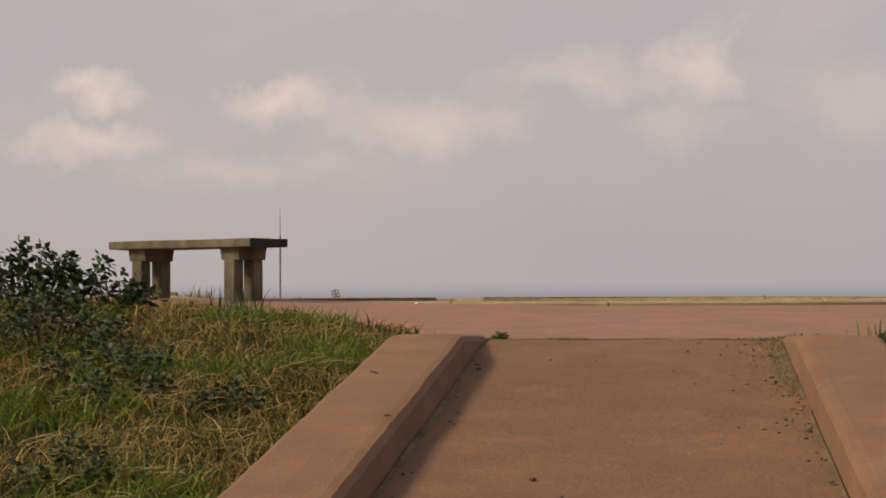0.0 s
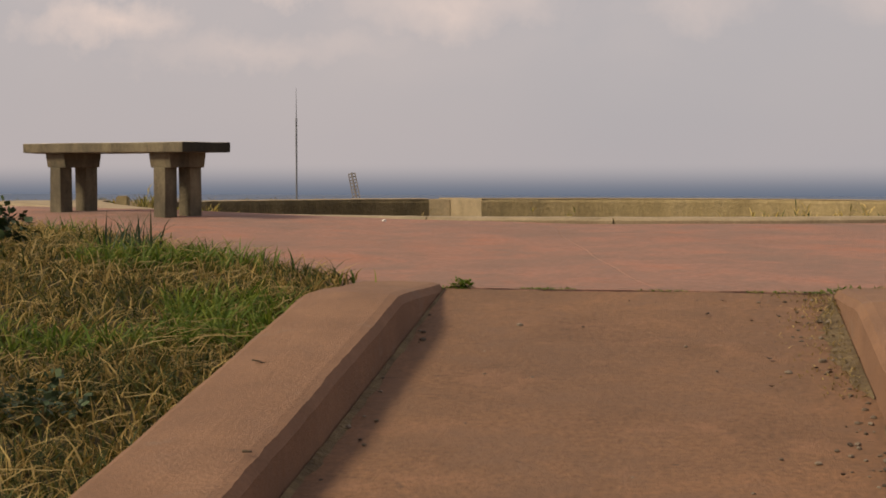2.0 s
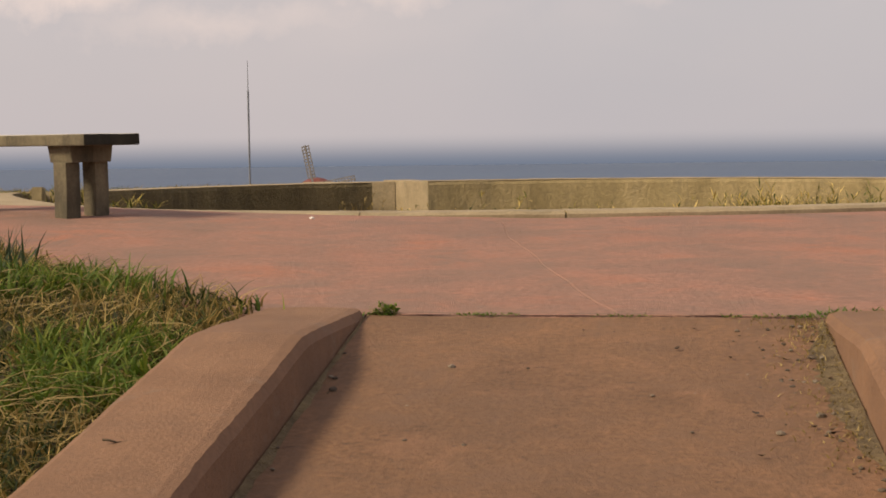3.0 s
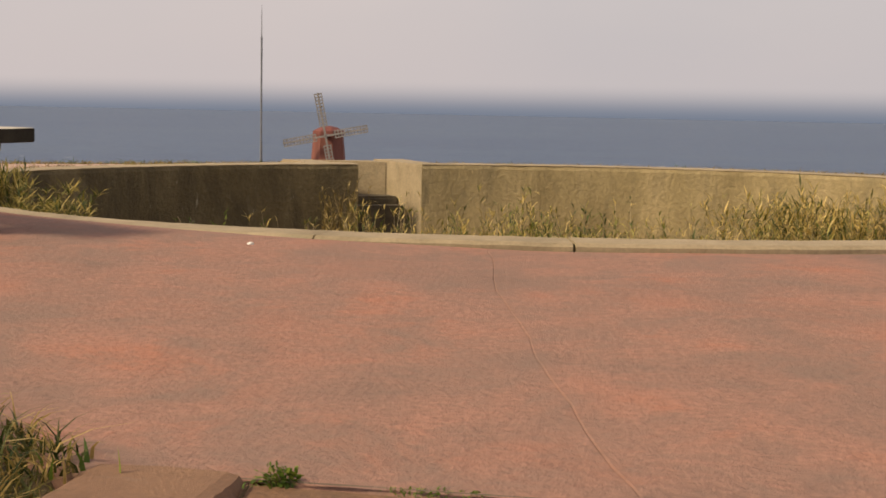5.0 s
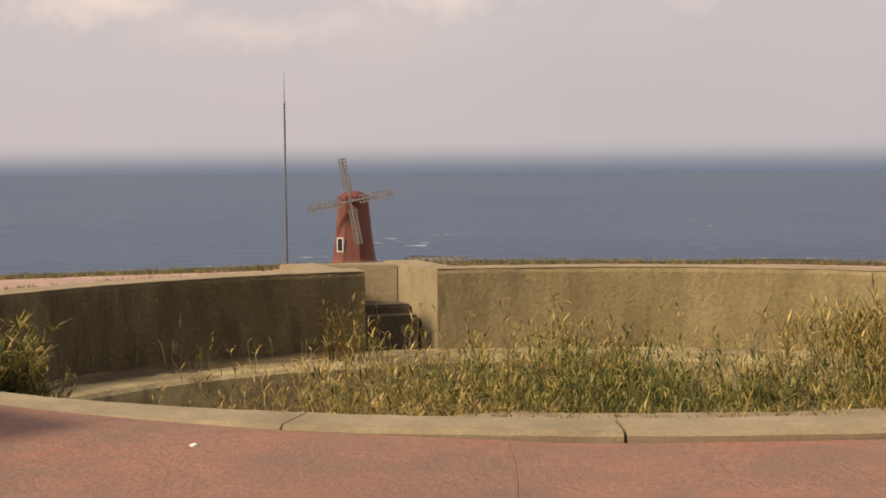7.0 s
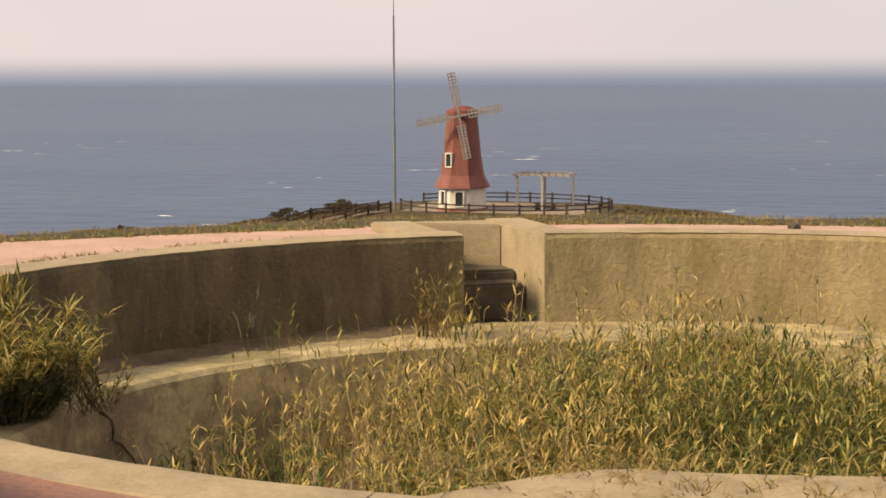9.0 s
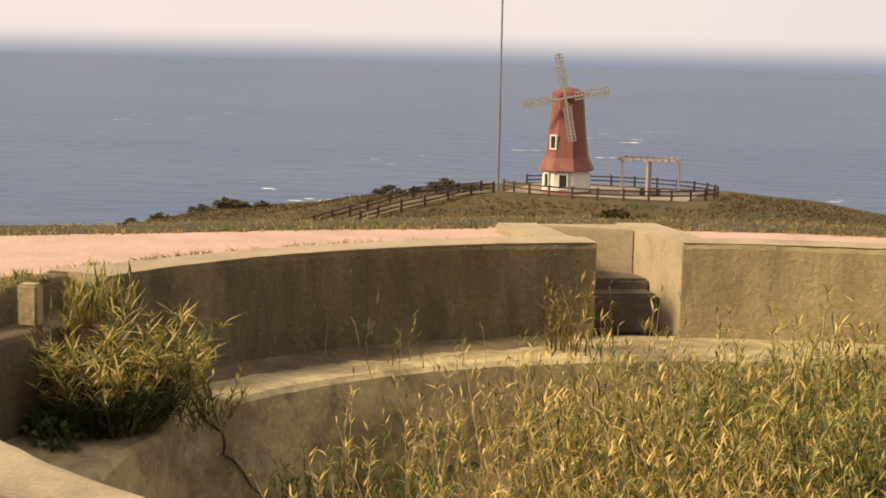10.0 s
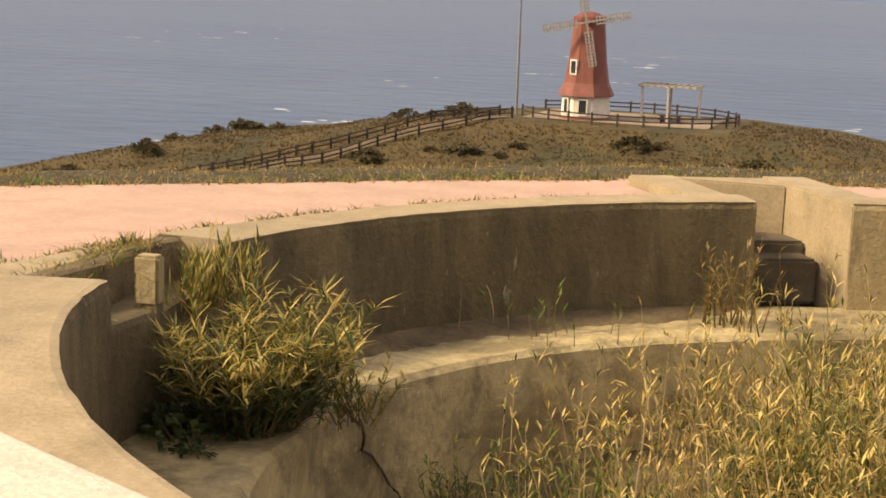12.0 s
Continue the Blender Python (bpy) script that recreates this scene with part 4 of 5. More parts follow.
ground_x, ground_y, _z = polar(radians(193), pit_radius(radians(193)) - 0.22, 0)
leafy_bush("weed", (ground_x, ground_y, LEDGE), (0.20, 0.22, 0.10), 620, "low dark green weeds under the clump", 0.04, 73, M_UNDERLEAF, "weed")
spots = [(-4.06 + 0.05 * r.gauss(0, 1), 6.80 + 0.05 * r.gauss(0, 1), LEDGE, 1) for _ in range(30)]
cane_clump("ledge_plant", spots, "small straggling plant rooted in the ledge crack", (0.12, 0.28), (8, 13), (0.05, 0.11), 0.0055, 1.1, 0.15, seed=16, leaf_mat=M_CLUMPLEAF, category="plant")
spots = [(0.85 + 0.32 * r.gauss(0, 1), 9.3 + 0.3 * r.gauss(0, 1), LEDGE, r.uniform(0.7, 1.1)) for _ in range(170)]
cane_clump("bamboo_grass_clump", spots, "golden bamboo grass clump against the far wall", (0.30, 0.52), (12, 18), (0.08, 0.16), 0.0058, 0.6, 0.2, seed=17, leaf_mat=M_PITLEAF)
spots = tuft(1.72, 8.72, LEDGE, 70, 0.16, 1.0, 0.4)
cane_clump("bamboo_grass_clump", spots, "dark olive bamboo grass clump against the far wall", (0.42, 0.66), (12, 18), (0.07, 0.13), 0.0058, 0.4, 0.3, seed=117, leaf_mat=M_BAMBOO)
for cx, cy, count, tall, mat, text in ((-3.22, 7.25, 60, 1.0, M_WEED, "low green shrub at the pit floor"), (-3.74, 7.33, 34, 0.9, M_BAMBOO, "small olive shrub against the drum wall"),
                                       (-2.75, 6.5, 60, 0.8, M_WEED, "low green shrub at the pit floor")):
    spots = tuft(cx, cy, -1.03, count, 0.16, tall, 0.5)
    cane_clump("green_shrub", spots, text, (0.30, 0.52), (12, 18), (0.04, 0.09), 0.0055, 0.5, 0.1, seed=18 + count, kind="", leaf_mat=mat, category="shrub")
spots = []
for _ in range(420):
    a, u = radians(r.uniform(262, 325)), r.random()
    x, y, _z = polar(a, pit_radius(a) - 0.25 - 0.8 * u, 0)
    spots.append((x, y, -0.005, r.uniform(0.5, 1.0)))
blades("step_straw", [q for q in spots if math.hypot(q[0] - PIT.x, q[1] - PIT.y) < pit_radius(math.atan2(q[1] - PIT.y, q[0] - PIT.x)) - 0.55], M_STRAW, "fallen straw lying on the concrete step", "straw", (0.05, 0.14), 0.003, 3.0, 3, seed=19)
spots = [(-3.72 + 0.25 * r.gauss(0, 1), 8.6 + 0.15 * r.gauss(0, 1), LEDGE, 1) for _ in range(14)]
cane_clump("ledge_weeds", spots, "scattered thin weeds on the ledge", (0.1, 0.26), (3, 6), (0.05, 0.1), 0.005, 0.4, 0.3, seed=20, kind="stuff", leaf_mat=M_WEED, category="weeds")
spots = [(-2.98 + 0.10 * r.gauss(0, 1), 9.3 + 0.08 * r.gauss(0, 1), LEDGE, 1) for _ in range(26)]
cane_clump("dry_stalks", spots, "tall dry stalks before the niche", (0.2, 0.5), (9, 14), (0.04, 0.10), 0.0055, 0.5, 0.15, seed=21, kind="stuff", thick=0.006, stalk_mat=M_STRAW, leaf_mat=M_STRAW, category="dry grass")

# weeds in the joint behind the coping, in the gap and along the ramp's head
spots = []
for _ in range(1500):
    a = radians(r.uniform(126, 188))
    if noise.noise((a * 22, 0, 0)) > -0.02:
        x, y, _z = polar(a, pit_radius(a) + rim_width(a) + r.gauss(0.02, 0.012), 0)
        spots.append((x, y, paving_height(x, y), r.uniform(0.8, 1.3)))
blades("joint_weeds", spots, M_GRASS, "low dry weeds in the joint behind the rim", "weeds", (0.03, 0.075), 0.0035, 1.2, 3, seed=25)
spots, green_spots = [], []
for _ in range(620):
    a = radians(r.uniform(180, 197.5))
    q = r.random() ** 0.8
    rr = pit_radius(a) + lerp(0.25, 0.40, q)
    (green_spots if r.random() < 0.3 else spots).append((*polar(a, rr, 0.13), r.uniform(0.4, 1.0)))
for _ in range(90):
    t = r.random() ** 1.4
    x, y = lerp(-5.05, -5.75, t) + r.gauss(0, 0.03), lerp(6.3, 6.42, t) + r.gauss(0, 0.03)
    green_spots.append((x, y, 0.14, r.uniform(0.3, 0.7)))
blades("gap_grass", spots, M_GRASS, "dry grass growing out of the rim gap", "grass", (0.05, 0.12), 0.004, 1.4, 3, seed=26)
blades("gap_grass", green_spots, M_WEED, "green grass growing out of the rim gap", "grass", (0.04, 0.10), 0.004, 1.3, 3, seed=28)
spots = []
for _ in range(520):
    x = r.uniform(-1.0, 1.5)
    if noise.noise((x * 5, 3, 0)) > (0.05 if x < 0.4 else -0.15):
        spots.append((x, r.gauss(0.0, 0.012), 0.0, r.uniform(0.4, 1) * (1 if x > 0.5 or x < -0.7 else 0.6)))
blades("joint_weeds", spots, M_WEED, "small green weeds along the ramp joint", "weeds", (0.008, 0.022), 0.0026, 1.6, 3, seed=27)
for cx, cy, n, h, sd in ((-1.50, 0.02, 34, 0.15, 41), (-2.05, 0.25, 60, 0.24, 42), (-1.02, -0.02, 8, 0.07, 44), (1.15, 0.02, 14, 0.12, 45)):
    spots = [(cx + 0.07 * r.gauss(0, 1), cy + 0.06 * r.gauss(0, 1), land_height(cx, cy) - 0.01, 1) for _ in range(n)]
    blades("grass_tuft", spots, M_BUSHLEAF if h > 0.15 else M_WEED, "upright dark green grass tuft at the paving edge", "grass tuft", (0.5 * h, h), 0.005, 0.5, 1, seed=sd)

# evergreen bushes behind the bench and in the bank
leafy_bush("evergreen_bush", (-3.02, 0.0, 0.10), (0.26, 0.22, 0.37), 900, "dark evergreen bush at the top of the bank", 0.045, 21)
leafy_bush("evergreen_bush", (-2.62, 0.08, 0.09), (0.19, 0.16, 0.30), 560, "small dark evergreen bush at the top of the bank", 0.04, 22)
for cx, cy, w, h, n, sd in ((-2.45, -1.05, 0.36, 0.27, 1700, 23), (-1.95, -1.6, 0.26, 0.16, 800, 28), (-1.68, -2.0, 0.2, 0.12, 320, 29), (-1.30, -1.95, 0.13, 0.10, 260, 30), (-1.4, -3.1, 0.22, 0.12, 320, 31), (-2.9, -1.9, 0.3, 0.16, 420, 32)):
    leafy_bush("weed_bush", (cx, cy, land_height(cx, cy)), (w, w * 1.2, h), n, "dark leafy weed growing in the grass bank", 0.027, sd)
leafy_bush("joint_weed", (-0.62, 0.012, 0.0), (0.034, 0.016, 0.012), 340, "small green weed rooted in the joint", 0.012, 24, M_WEED, "weed")
spots = [(0.68 + 0.62 * r.random(), r.gauss(0.012, 0.012), 0.005, r.uniform(0.5, 1)) for _ in range(150)]
blades("joint_weeds", [q for q in spots if noise.noise((q[0] * 9, 1, 0)) > -0.1], M_WEED, "low green weeds behind the kerb head", "weeds", (0.02, 0.045), 0.0035, 1.4, 3, seed=127)

# ---- grit and stones ----
def stone(name, x, y, z, size, mat, label, seed, category="stone"):
    bm = bmesh.new()
    bmesh.ops.create_icosphere(bm, subdivisions=1, radius=1)
    for v in bm.verts:
        v.co += noise.noise_vector(v.co * 1.7 + Vector((seed, 0, 0))) * 0.35
        v.co = Vector((v.co.x * size, v.co.y * size * 0.8, v.co.z * size * 0.55))
    me = bpy.data.meshes.new(name)
    bm.to_mesh(me)
    bm.free()
    me.materials.append(mat)
    ob = new(name, me)
    ob.location = (x, y, z + size * 0.25)
    return tagged(ob, label, category)


M_WHITESTONE = material("white_stone", [(0.6, 0.58, 0.54), (0.72, 0.7, 0.66)], 9, 0.8, 0.3, 80)
M_DARKROCK = material("dark_rock", [(0.03, 0.025, 0.02), (0.09, 0.075, 0.06)], 9, 0.9, 0.6, 40)
stone("stone", -1.72, 3.17, paving_height(-1.72, 3.17), 0.016, M_WHITESTONE, "small white stone lying on the paving", 1)
stone("rock", -0.9, 11.5, 0.07, 0.055, M_DARKROCK, "dark rock on the paving edge", 2, "rock")
pebbles = [bpy.data.meshes.new("pebble") for _ in range(4)]
for i, me in enumerate(pebbles):
    bm = bmesh.new()
    bmesh.ops.create_icosphere(bm, subdivisions=1, radius=1)
    for v in bm.verts:
        v.co += noise.noise_vector(v.co * 1.9 + Vector((i * 7, 3, 0))) * 0.4
        v.co.z *= 0.55
    bm.to_mesh(me)
    bm.free()
    me.materials.append(M_PEBBLE)
r = random.Random(77)
for i in range(150):
    if i < 105:
        y = -0.12 - 2.6 * r.random() ** 1.6
        x = 0.68 + ramp_shift(y) - abs(r.gauss(0, 0.06 + 0.04 * (y > -1.2)))
    elif i < 125:
        y = -0.4 - 3.2 * r.random()
        x = -0.66 + ramp_shift(y) + abs(r.gauss(0, 0.05))
    else:
        y = -0.1 - 3.0 * r.random()
        x = r.uniform(-0.5, 0.6)
    size = r.uniform(0.003, 0.009) * (1.5 if r.random() < 0.12 else 1)
    ob = tagged(new("pebble", pebbles[i % 4]), "grey-brown pebble lying on the ramp", "pebble", "grit at the foot of the kerb")
    ob.matrix_world = Matrix.LocRotScale((x, y, RAMP * y + size * 0.3), Euler((0, 0, r.uniform(0, 6))), (size, size, size))
spots = []
for _ in range(750):
    y = -0.04 - 1.3 * r.random() ** 1.3
    x = 0.69 + ramp_shift(y) - abs(r.gauss(0, 0.075))
    spots.append((x, y, RAMP * y, r.uniform(0.5, 1)))
blades("kerb_litter", spots, M_STRAW, "dry straw litter at the foot of the kerb", "litter", (0.01, 0.035), 0.002, 2.2, 1, seed=51)
for side, x_foot, y_end, sd in ((-1, 0.693, -1.35, 1), (-1, 0.69, -2.9, 2), (1, -0.672, -3.4, 3)):
    y_start = -0.03 if sd != 2 else -1.6
    us, vs_ = [i / 70 for i in range(71)], [0, 0.3, 0.6, 0.85, 1]

    def drift(u, v):
        y = lerp(y_start, y_end, u)
        wide = (0.10 if sd == 1 else 0.026) * (1 + 0.8 * noise.noise((y * 7, sd, 0)) + 0.5 * noise.noise((y * 31, sd, 0))) * math.sin(math.pi * min(0.995, max(0.005, u))) ** 0.9
        x = x_foot + ramp_shift(y) + side * wide * v
        return (x, y, RAMP * y + 0.006 * noise.noise((x * 2, y * 2, 0)) + 0.008 * (1 - v) ** 1.2 + 0.003 * noise.noise((x * 60, y * 60, 0)) * (1 - v) - 0.001)

    verts, faces = grid_sheet(us, vs_, drift)
    tagged(new("grit", mesh("grit", verts, faces, M_SOIL)), "dry grit drifted against the foot of the kerb", "grit", kind="stuff")

# ---- headland with the windmill ----
def octagon(r, z, turn=22.5):
    return [(r * math.cos(radians(turn + 45 * i)), r * math.sin(radians(turn + 45 * i)), z) for i in range(8)]


def make_windmill():
    w = thing("windmill", "red and white octagonal windmill with lattice sails", "windmill", (-41.0, 147.5, -13.45), rz=8)
    sweep("plinth", [octagon(2.62, 0), octagon(2.62, 0.45)], M_PLINTH, w, "brick-red plinth")
    sweep("base_wall", [octagon(2.48, 0.4), octagon(2.38, 2.75)], M_WHITE, w, "white rendered base")
    sweep("tower", [octagon(2.85, 2.45), octagon(2.80, 2.6), octagon(2.25, 3.7), octagon(1.9, 6.0), octagon(1.55, 9.7)], M_RED, w, "red boarded tower with flared skirt")
    cap = sweep("cap", [octagon(1.66, 9.65), octagon(1.62, 10.0), octagon(0.9, 10.35), octagon(0.2, 10.5)], M_ROOF, w, "dark red cap")
    # windows and door on the sides towards the sea path
    def opening(name, ang, z0, z1, wid, r0, r1, frame_mat):
        holder = new(name)
        child(holder, w)
        holder.matrix_local = pose(0, 0, 0, 0, 0, ang)
        for nm, x0, x1, za, zb in (("frame_post", -wid - 0.12, -wid, z0 - 0.12, z1 + 0.12), ("frame_post", wid, wid + 0.12, z0 - 0.12, z1 + 0.12),
                                   ("frame_rail", -wid, wid, z1, z1 + 0.12), ("frame_rail", -wid, wid, z0 - 0.12, z0)):
            part(nm, box_bm(x0, x1, -r0 - 0.18, -r0 + 0.6, za, zb), frame_mat, holder)
        part("pane", box_bm(-wid, wid, -r0 - 0.1, -r0 + 0.5, z0, z1), M_DARKGLASS, holder, "dark glass")
        return holder
    opening("window", -33, 4.6, 5.8, 0.30, 1.95, 0, M_WHITE)
    opening("doorway", 0, 0.75, 2.1, 0.36, 2.28, 0, M_WHITE)
    opening("window", -45, 0.8, 2.1, 0.25, 2.28, 0, M_WHITE)
    # sails
    hub = Vector((0, -2.35, 9.55))
    part("axle", beam_bm((0, -1.2, 9.55), hub, 0.22, 8), M_SAIL, w)
    for i in range(4):
        holder = new("sail")
        child(holder, w)
        holder.matrix_local = Matrix.Translation(hub) @ Matrix.Rotation(radians(-11 + 90 * i), 4, "Y")
        part("spar", box_bm(-0.09, 0.09, -0.08, 0.08, 0, 4.3), M_SAIL, holder)
        for x in (-0.34, 0.34):
            part("lattice_edge", box_bm(x - 0.05, x + 0.05, -0.05, 0.05, 0.9, 4.25), M_SAIL, holder)
        for k in range(11):
            part("lattice_bar", box_bm(-0.36, 0.36, -0.04, 0.04, 0.92 + 0.32 * k, 1.04 + 0.32 * k), M_SAIL, holder)
    return w


make_windmill()

mast = thing("radio_mast", "tall thin grey steel mast on the headland", "mast", (-47.9, 147, -13.6))
part("lower_tube", beam_bm((0, 0, 0), (0, 0, 9), 0.14, 8), M_MAST, mast)
part("upper_tube", beam_bm((0, 0, 9), (0, 0, 19.5), 0.10, 8), M_MAST, mast)
part("tip", beam_bm((0, 0, 19.5), (0, 0, 22.6), 0.05, 6, 0.02), M_MAST, mast)

pergola = thing("pergola", "grey timber pergola with flat slatted top", "pergola", (-33.2, 150, -13.4))
for x, y in ((-2.5, -1.3), (0.1, -1.6), (2.6, 1.4), (-0.3, 1.6)):
    part("post", box_bm(x - 0.11, x + 0.11, y - 0.11, y + 0.11, -0.2, 3.55), M_TIMBER, pergola)
for y in (-1.5, 1.5):
    part("beam", box_bm(-2.9, 2.9, y - 0.08, y + 0.08, 3.5, 3.72), M_TIMBER, pergola)
for k in range(9):
    x = -2.8 + 0.7 * k
    part("slat", box_bm(x - 0.06, x + 0.06, -1.9, 1.9, 3.66, 3.76), M_TIMBER, pergola)
table = thing("picnic_table", "dark timber picnic table under the pergola", "table", (-33.0, 149.5, -13.4))
part("tabletop", box_bm(-1.1, 1.1, -0.45, 0.45, 0.70, 0.78), M_FENCE, table)
for x in (-0.8, 0.8):
    part("trestle", box_bm(x - 0.06, x + 0.06, -0.7, 0.7, 0, 0.7), M_FENCE, table)
for y in (-0.8, 0.8):
    part("plank_seat", box_bm(-1.1, 1.1, y - 0.15, y + 0.15, 0.40, 0.46), M_FENCE, table)


def fence_run(pts, label):
    f = thing("fence", label, "fence", pts[0])
    o = Vector(pts[0])
    line = [Vector(p) - o for p in pts]
    for p in line:
        part("post", box_bm(p.x - 0.09, p.x + 0.09, p.y - 0.09, p.y + 0.09, p.z - 0.3, p.z + 1.12), M_FENCE, f)
    for p, q in zip(line, line[1:]):
        for h in (0.5, 0.92):
            part("rail", beam_bm(p + Vector((0, 0, h)), q + Vector((0, 0, h)), 0.075, 5), M_FENCE, f)
    return f


def on_land(x, y):
    return (x, y, land_height(x, y))


ring_pts = [on_land(-37.5 + 11.0 * math.cos(radians(a)), 150 + 7.4 * math.sin(radians(a))) for a in range(-150, 160, 13)]
fence_run(ring_pts, "dark timber post-and-rail fence round the windmill")
TRACK = ((-48.0, 144.0), (-56.0, 135.0), (-62.0, 128.6), (-68.0, 123.8), (-72.5, 120.3), (-80.0, 114.5))


def track_point(u, side):
    t = u * (len(TRACK) - 1)
    i = min(int(t), len(TRACK) - 2)
    a, b = Vector(TRACK[i]), Vector(TRACK[i + 1])
    p = a.lerp(b, t - i)
    d = (b - a).normalized()
    return p.x + d.y * -side, p.y + d.x * side


back_line = [on_land(*track_point(i / 24, -1.2)) for i in range(25)]
front_line = [on_land(*track_point(i / 24, 1.2)) for i in range(25)]
fence_run(back_line, "dark timber fence along the headland path")
fence_run(front_line, "dark timber fence along the headland path")


def track_place(u, v):
    x, y = track_point(u, v)
    return (x, y, land_height(x, y) + 0.08)


verts, faces = grid_sheet([i / 40 for i in range(41)], [-0.9, 0, 0.9], track_place)
tagged(new("pavement_path", mesh("pavement_path", verts, faces, M_TRACK)), "trodden brown path along the headland", "path", kind="structure")
verts, faces = grid_sheet(steps((-46.5, -28.5, 12)), steps((144.5, 155.5, 8)), lambda x, y: (x, y, land_height(x, y) + 0.05))
tagged(new("pavement_hilltop", mesh("pavement_hilltop", verts, faces, M_PATH)), "pale paved top of the headland", "pavement", kind="structure")

# whitecaps
r = random.Random(31)
vs, fs = [], []
for _ in range(420):
    d = r.uniform(230, 700)
    a = radians(r.uniform(60, 150))
    x, y = d * math.cos(a), d * math.sin(a)
    if noise.noise((x * 0.012, y * 0.012, 0)) < 0.2:
        continue
    for _k in range(r.randint(1, 3)):
        cx, cy, w = x + r.uniform(-4, 4), y + r.uniform(-3, 3), r.uniform(0.4, 2.2)
        k = len(vs)
        for i in range(7):
            b = 2 * math.pi * i / 7
            vs.append((cx + w * math.cos(b) * r.uniform(0.6, 1.2), cy + 0.5 * w * math.sin(b) * r.uniform(0.5, 1.2), -29.93))
        fs.append(tuple(range(k, k + 7)))
tagged(new("sea_foam", mesh("sea_foam", vs, fs, M_FOAM)), "white crests on the sea", "sea foam", kind="stuff")

# scrub on the headland
r = random.Random(61)
shrub_a = leafy_bush("scrub", (0, 0, 0), (1.5, 1.3, 1.4), 900, "dark scrub bush on the dry headland slope", 0.26, 62, M_SCRUB)
shrub_a.location = on_land(-78, 127)
tagged(shrub_a, group="scrub on the headland")
for _ in range(46):
    x = r.uniform(-92, 4)
    ridge_y = 150 + 0.42 * min(0.0, x + 46)
    y = ridge_y - r.uniform(9, 26) if r.random() < 0.6 else ridge_y + r.uniform(0, 8)
    if -52 < x < -25 and y > 140:
        continue
    if x < -45 and y > 112 and abs((y - 144) - (x + 48) * 0.95) < 5:
        continue
    k = r.uniform(0.4, 1.2)
    copy_thing(shrub_a, Matrix.LocRotScale(Vector(on_land(x, y)) - Vector((0, 0, 0.2)), Euler((0, 0, r.uniform(0, 6))), None)).scale = (k * 1.2, k * 1.2, k * 0.8)
spots = []
for _ in range(16000):
    x = r.uniform(-95, 0)
    ridge_y = 150 + 0.42 * min(0.0, x + 46)
    y = ridge_y - r.uniform(-6, 26)
    if -50 < x < -26 and y > 141.5:
        continue
    spots.append((*on_land(x, y), r.uniform(0.6, 1.4)))
blades("hill_grass", spots, M_HILLGRASS, "tall dry grass over the headland", "grass", (0.12, 0.34), 0.05, 1.6, 3, seed=63)

# ---- litter on the ramp and kerb, roots in the drum ----
def tube(name, pts, r0, r1, mat, label, category, sides=5):
    """A thin tapering tube through points."""
    pts = [Vector(p) for p in pts]
    vs, fs = [], []
    for i, p in enumerate(pts):
        d = (pts[min(i + 1, len(pts) - 1)] - pts[max(i - 1, 0)]).normalized()
        a = d.orthogonal().normalized()
        b = d.cross(a)
        rad = lerp(r0, r1, i / (len(pts) - 1))
        for k in range(sides):
            t = 2 * math.pi * k / sides
            vs.append(p + (a * math.cos(t) + b * math.sin(t)) * rad)
    for i in range(len(pts) - 1):
        for k in range(sides):
            k2 = (k + 1) % sides
            fs.append((i * sides + k, i * sides + k2, (i + 1) * sides + k2, (i + 1) * sides + k))
    fs += [tuple(range(sides - 1, -1, -1)), tuple(range(len(vs) - sides, len(vs)))]
    return tagged(new(name, mesh(name, vs, fs, mat, True)), label, category)


M_ROOT = material("dark_root_bark", [(0.05, 0.036, 0.022), (0.11, 0.08, 0.048)], 12, 0.9, 0.4, 80)
M_DEADLEAF = material("dead_leaf", [(0.04, 0.025, 0.015), (0.10, 0.06, 0.032)], 12, 0.85, 0, 80, object_random=0.7)
root_pts = []
for i in range(20):
    t = i / 19
    a = radians(lerp(181.0, 171.0, t))
    root_pts.append(wob(*polar(a, ledge_radius(a) - 0.045, lerp(LEDGE + 0.02, -1.04, t)), 0.03, 9))
tube("root", root_pts, 0.010, 0.005, M_ROOT, "dark woody root hanging down the drum wall", "root")


vein = [wob(*polar(radians(149.3 - 1.1 * t / 9), pit_radius(radians(149)) - 0.012, lerp(-0.25, LEDGE - 0.005, t / 9)), 0.014, 14) for t in range(10)]
tube("root", vein, 0.004, 0.006, M_PALESTEM, "thin pale root hanging down the wall", "root")
us, vs_ = [i / 90 for i in range(91)], [0, 0.3, 0.6, 0.85, 1]


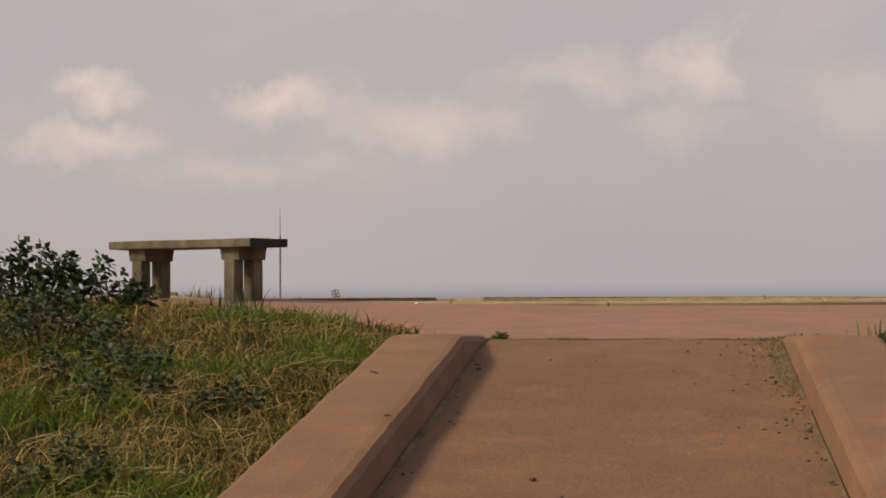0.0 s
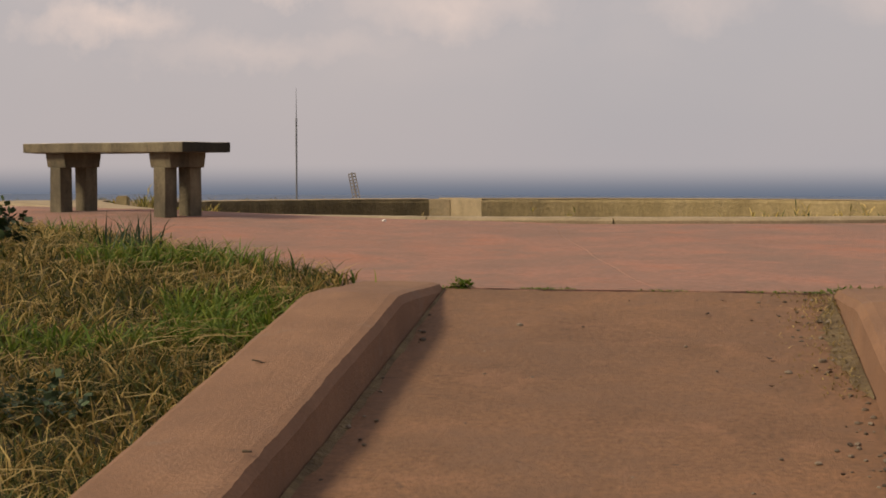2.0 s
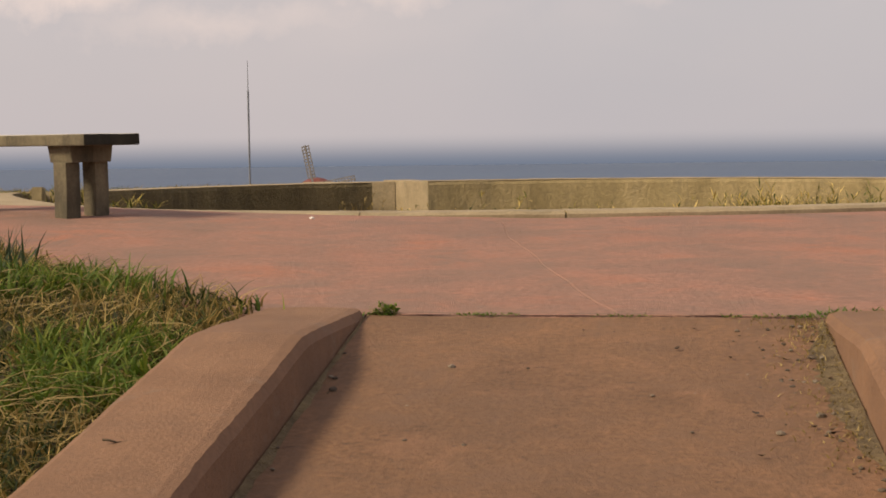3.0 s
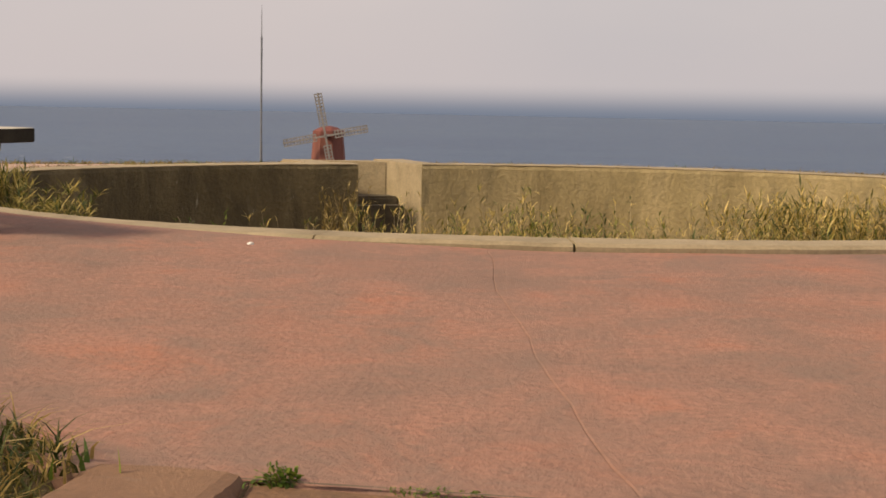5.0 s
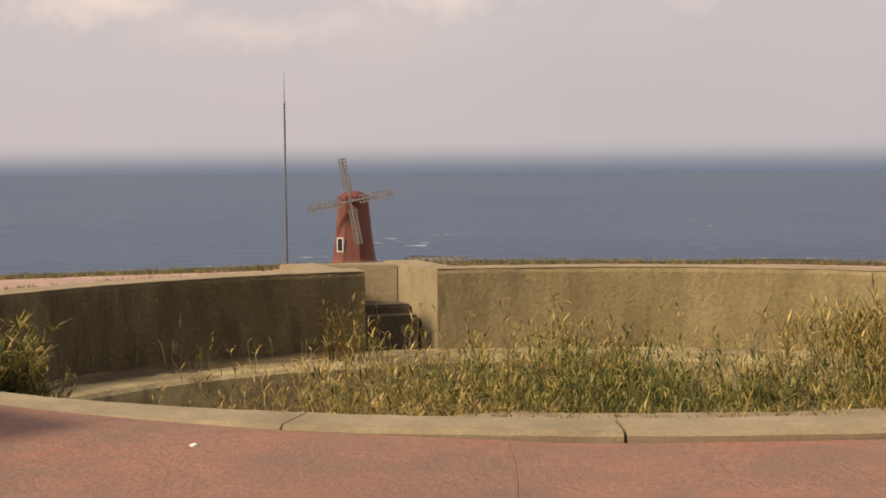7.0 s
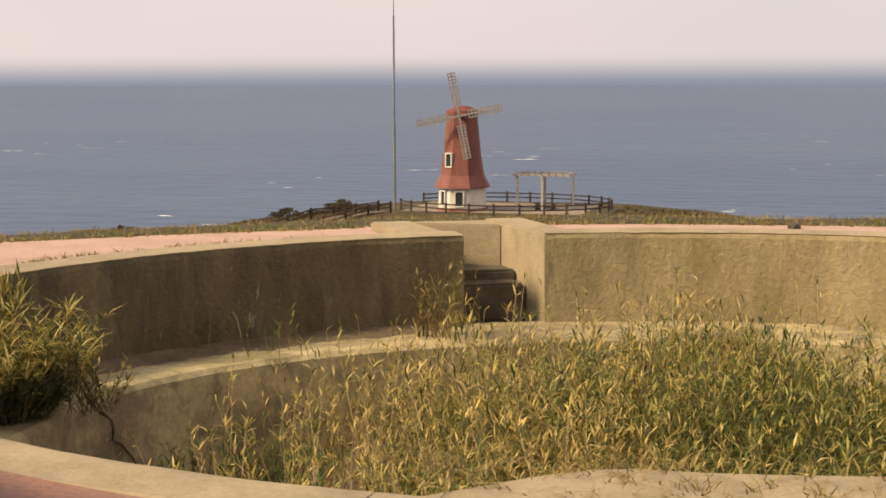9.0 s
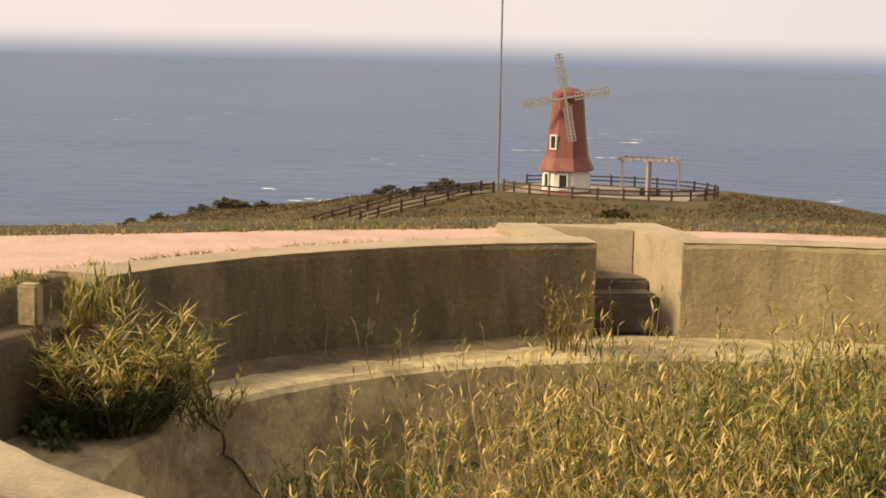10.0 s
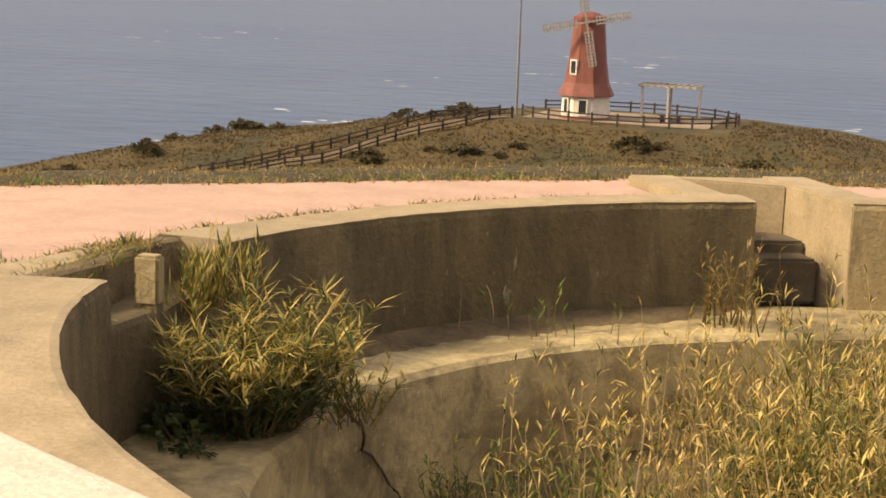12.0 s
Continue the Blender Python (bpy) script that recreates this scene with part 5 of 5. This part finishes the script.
def foot_drift(u, v):
    a = radians(lerp(123, 177, u))
    wide = 0.34 * (1 + 0.35 * noise.noise((a * 9, 1, 0)) + 0.3 * noise.noise((a * 40, 1, 0))) * math.sin(math.pi * u) ** 0.4
    return polar(a, pit_radius(a) - 0.004 - wide * v, LEDGE + 0.024 * (1 - v) ** 1.4 + 0.008 * noise.noise((a * 60, v * 4, 0)) * (1 - v) + 0.001)


verts, faces = grid_sheet(us, vs_, foot_drift)
tagged(new("soil_drift", mesh("soil_drift", verts, faces, M_SOIL, True)), "dry earth drifted along the foot of the wall", "soil", kind="stuff")


def kerb_top(y):
    return 0.038 + 0.137 * (y + 0.8) + 0.006


tube("twig", [wob(-0.92 + 0.06 * i / 5 + ramp_shift(-1.69), -1.69 + 0.035 * i / 5, kerb_top(-1.68) + 0.002, 0.010, 30) for i in range(6)], 0.003, 0.0012, M_ROOT, "small dry twig lying on the kerb", "twig")
tube("twig", [wob(-0.73 + ramp_shift(-2.41) + 0.02 * i / 3, -2.41, kerb_top(-2.41) + 0.002, 0.003, 20) for i in range(4)], 0.004, 0.002, M_ROOT, "short dark twig lying on the kerb", "twig")
r = random.Random(91)
for i in range(16):
    if i < 10:
        y = -0.08 - 1.2 * r.random()
        x = r.uniform(0.25, 0.66) + ramp_shift(y)
    else:
        y = -0.6 - 2.2 * r.random()
        x = r.uniform(0.5, 0.68) + ramp_shift(y)
    w = r.uniform(0.007, 0.014) * (1.7 if i == 12 else 1)
    vs = [(-w, 0, 0.002), (-w * 0.3, -w * 0.55, 0.004), (w * 0.4, -w * 0.5, 0.003), (w, 0, 0.006), (w * 0.3, w * 0.55, 0.005), (-w * 0.4, w * 0.5, 0.002), (0, 0, -0.001)]
    fs = [(i0, (i0 + 1) % 6, 6) for i0 in range(6)]
    ob = tagged(new("dead_leaf", mesh("dead_leaf", vs, fs, M_DEADLEAF)), "curled dark dead leaf lying on the ramp", "leaf", "dead leaves on the ramp")
    ob.matrix_world = pose(x, y, RAMP * y + 0.007, r.uniform(-10, 10), r.uniform(-10, 10), r.uniform(0, 360))
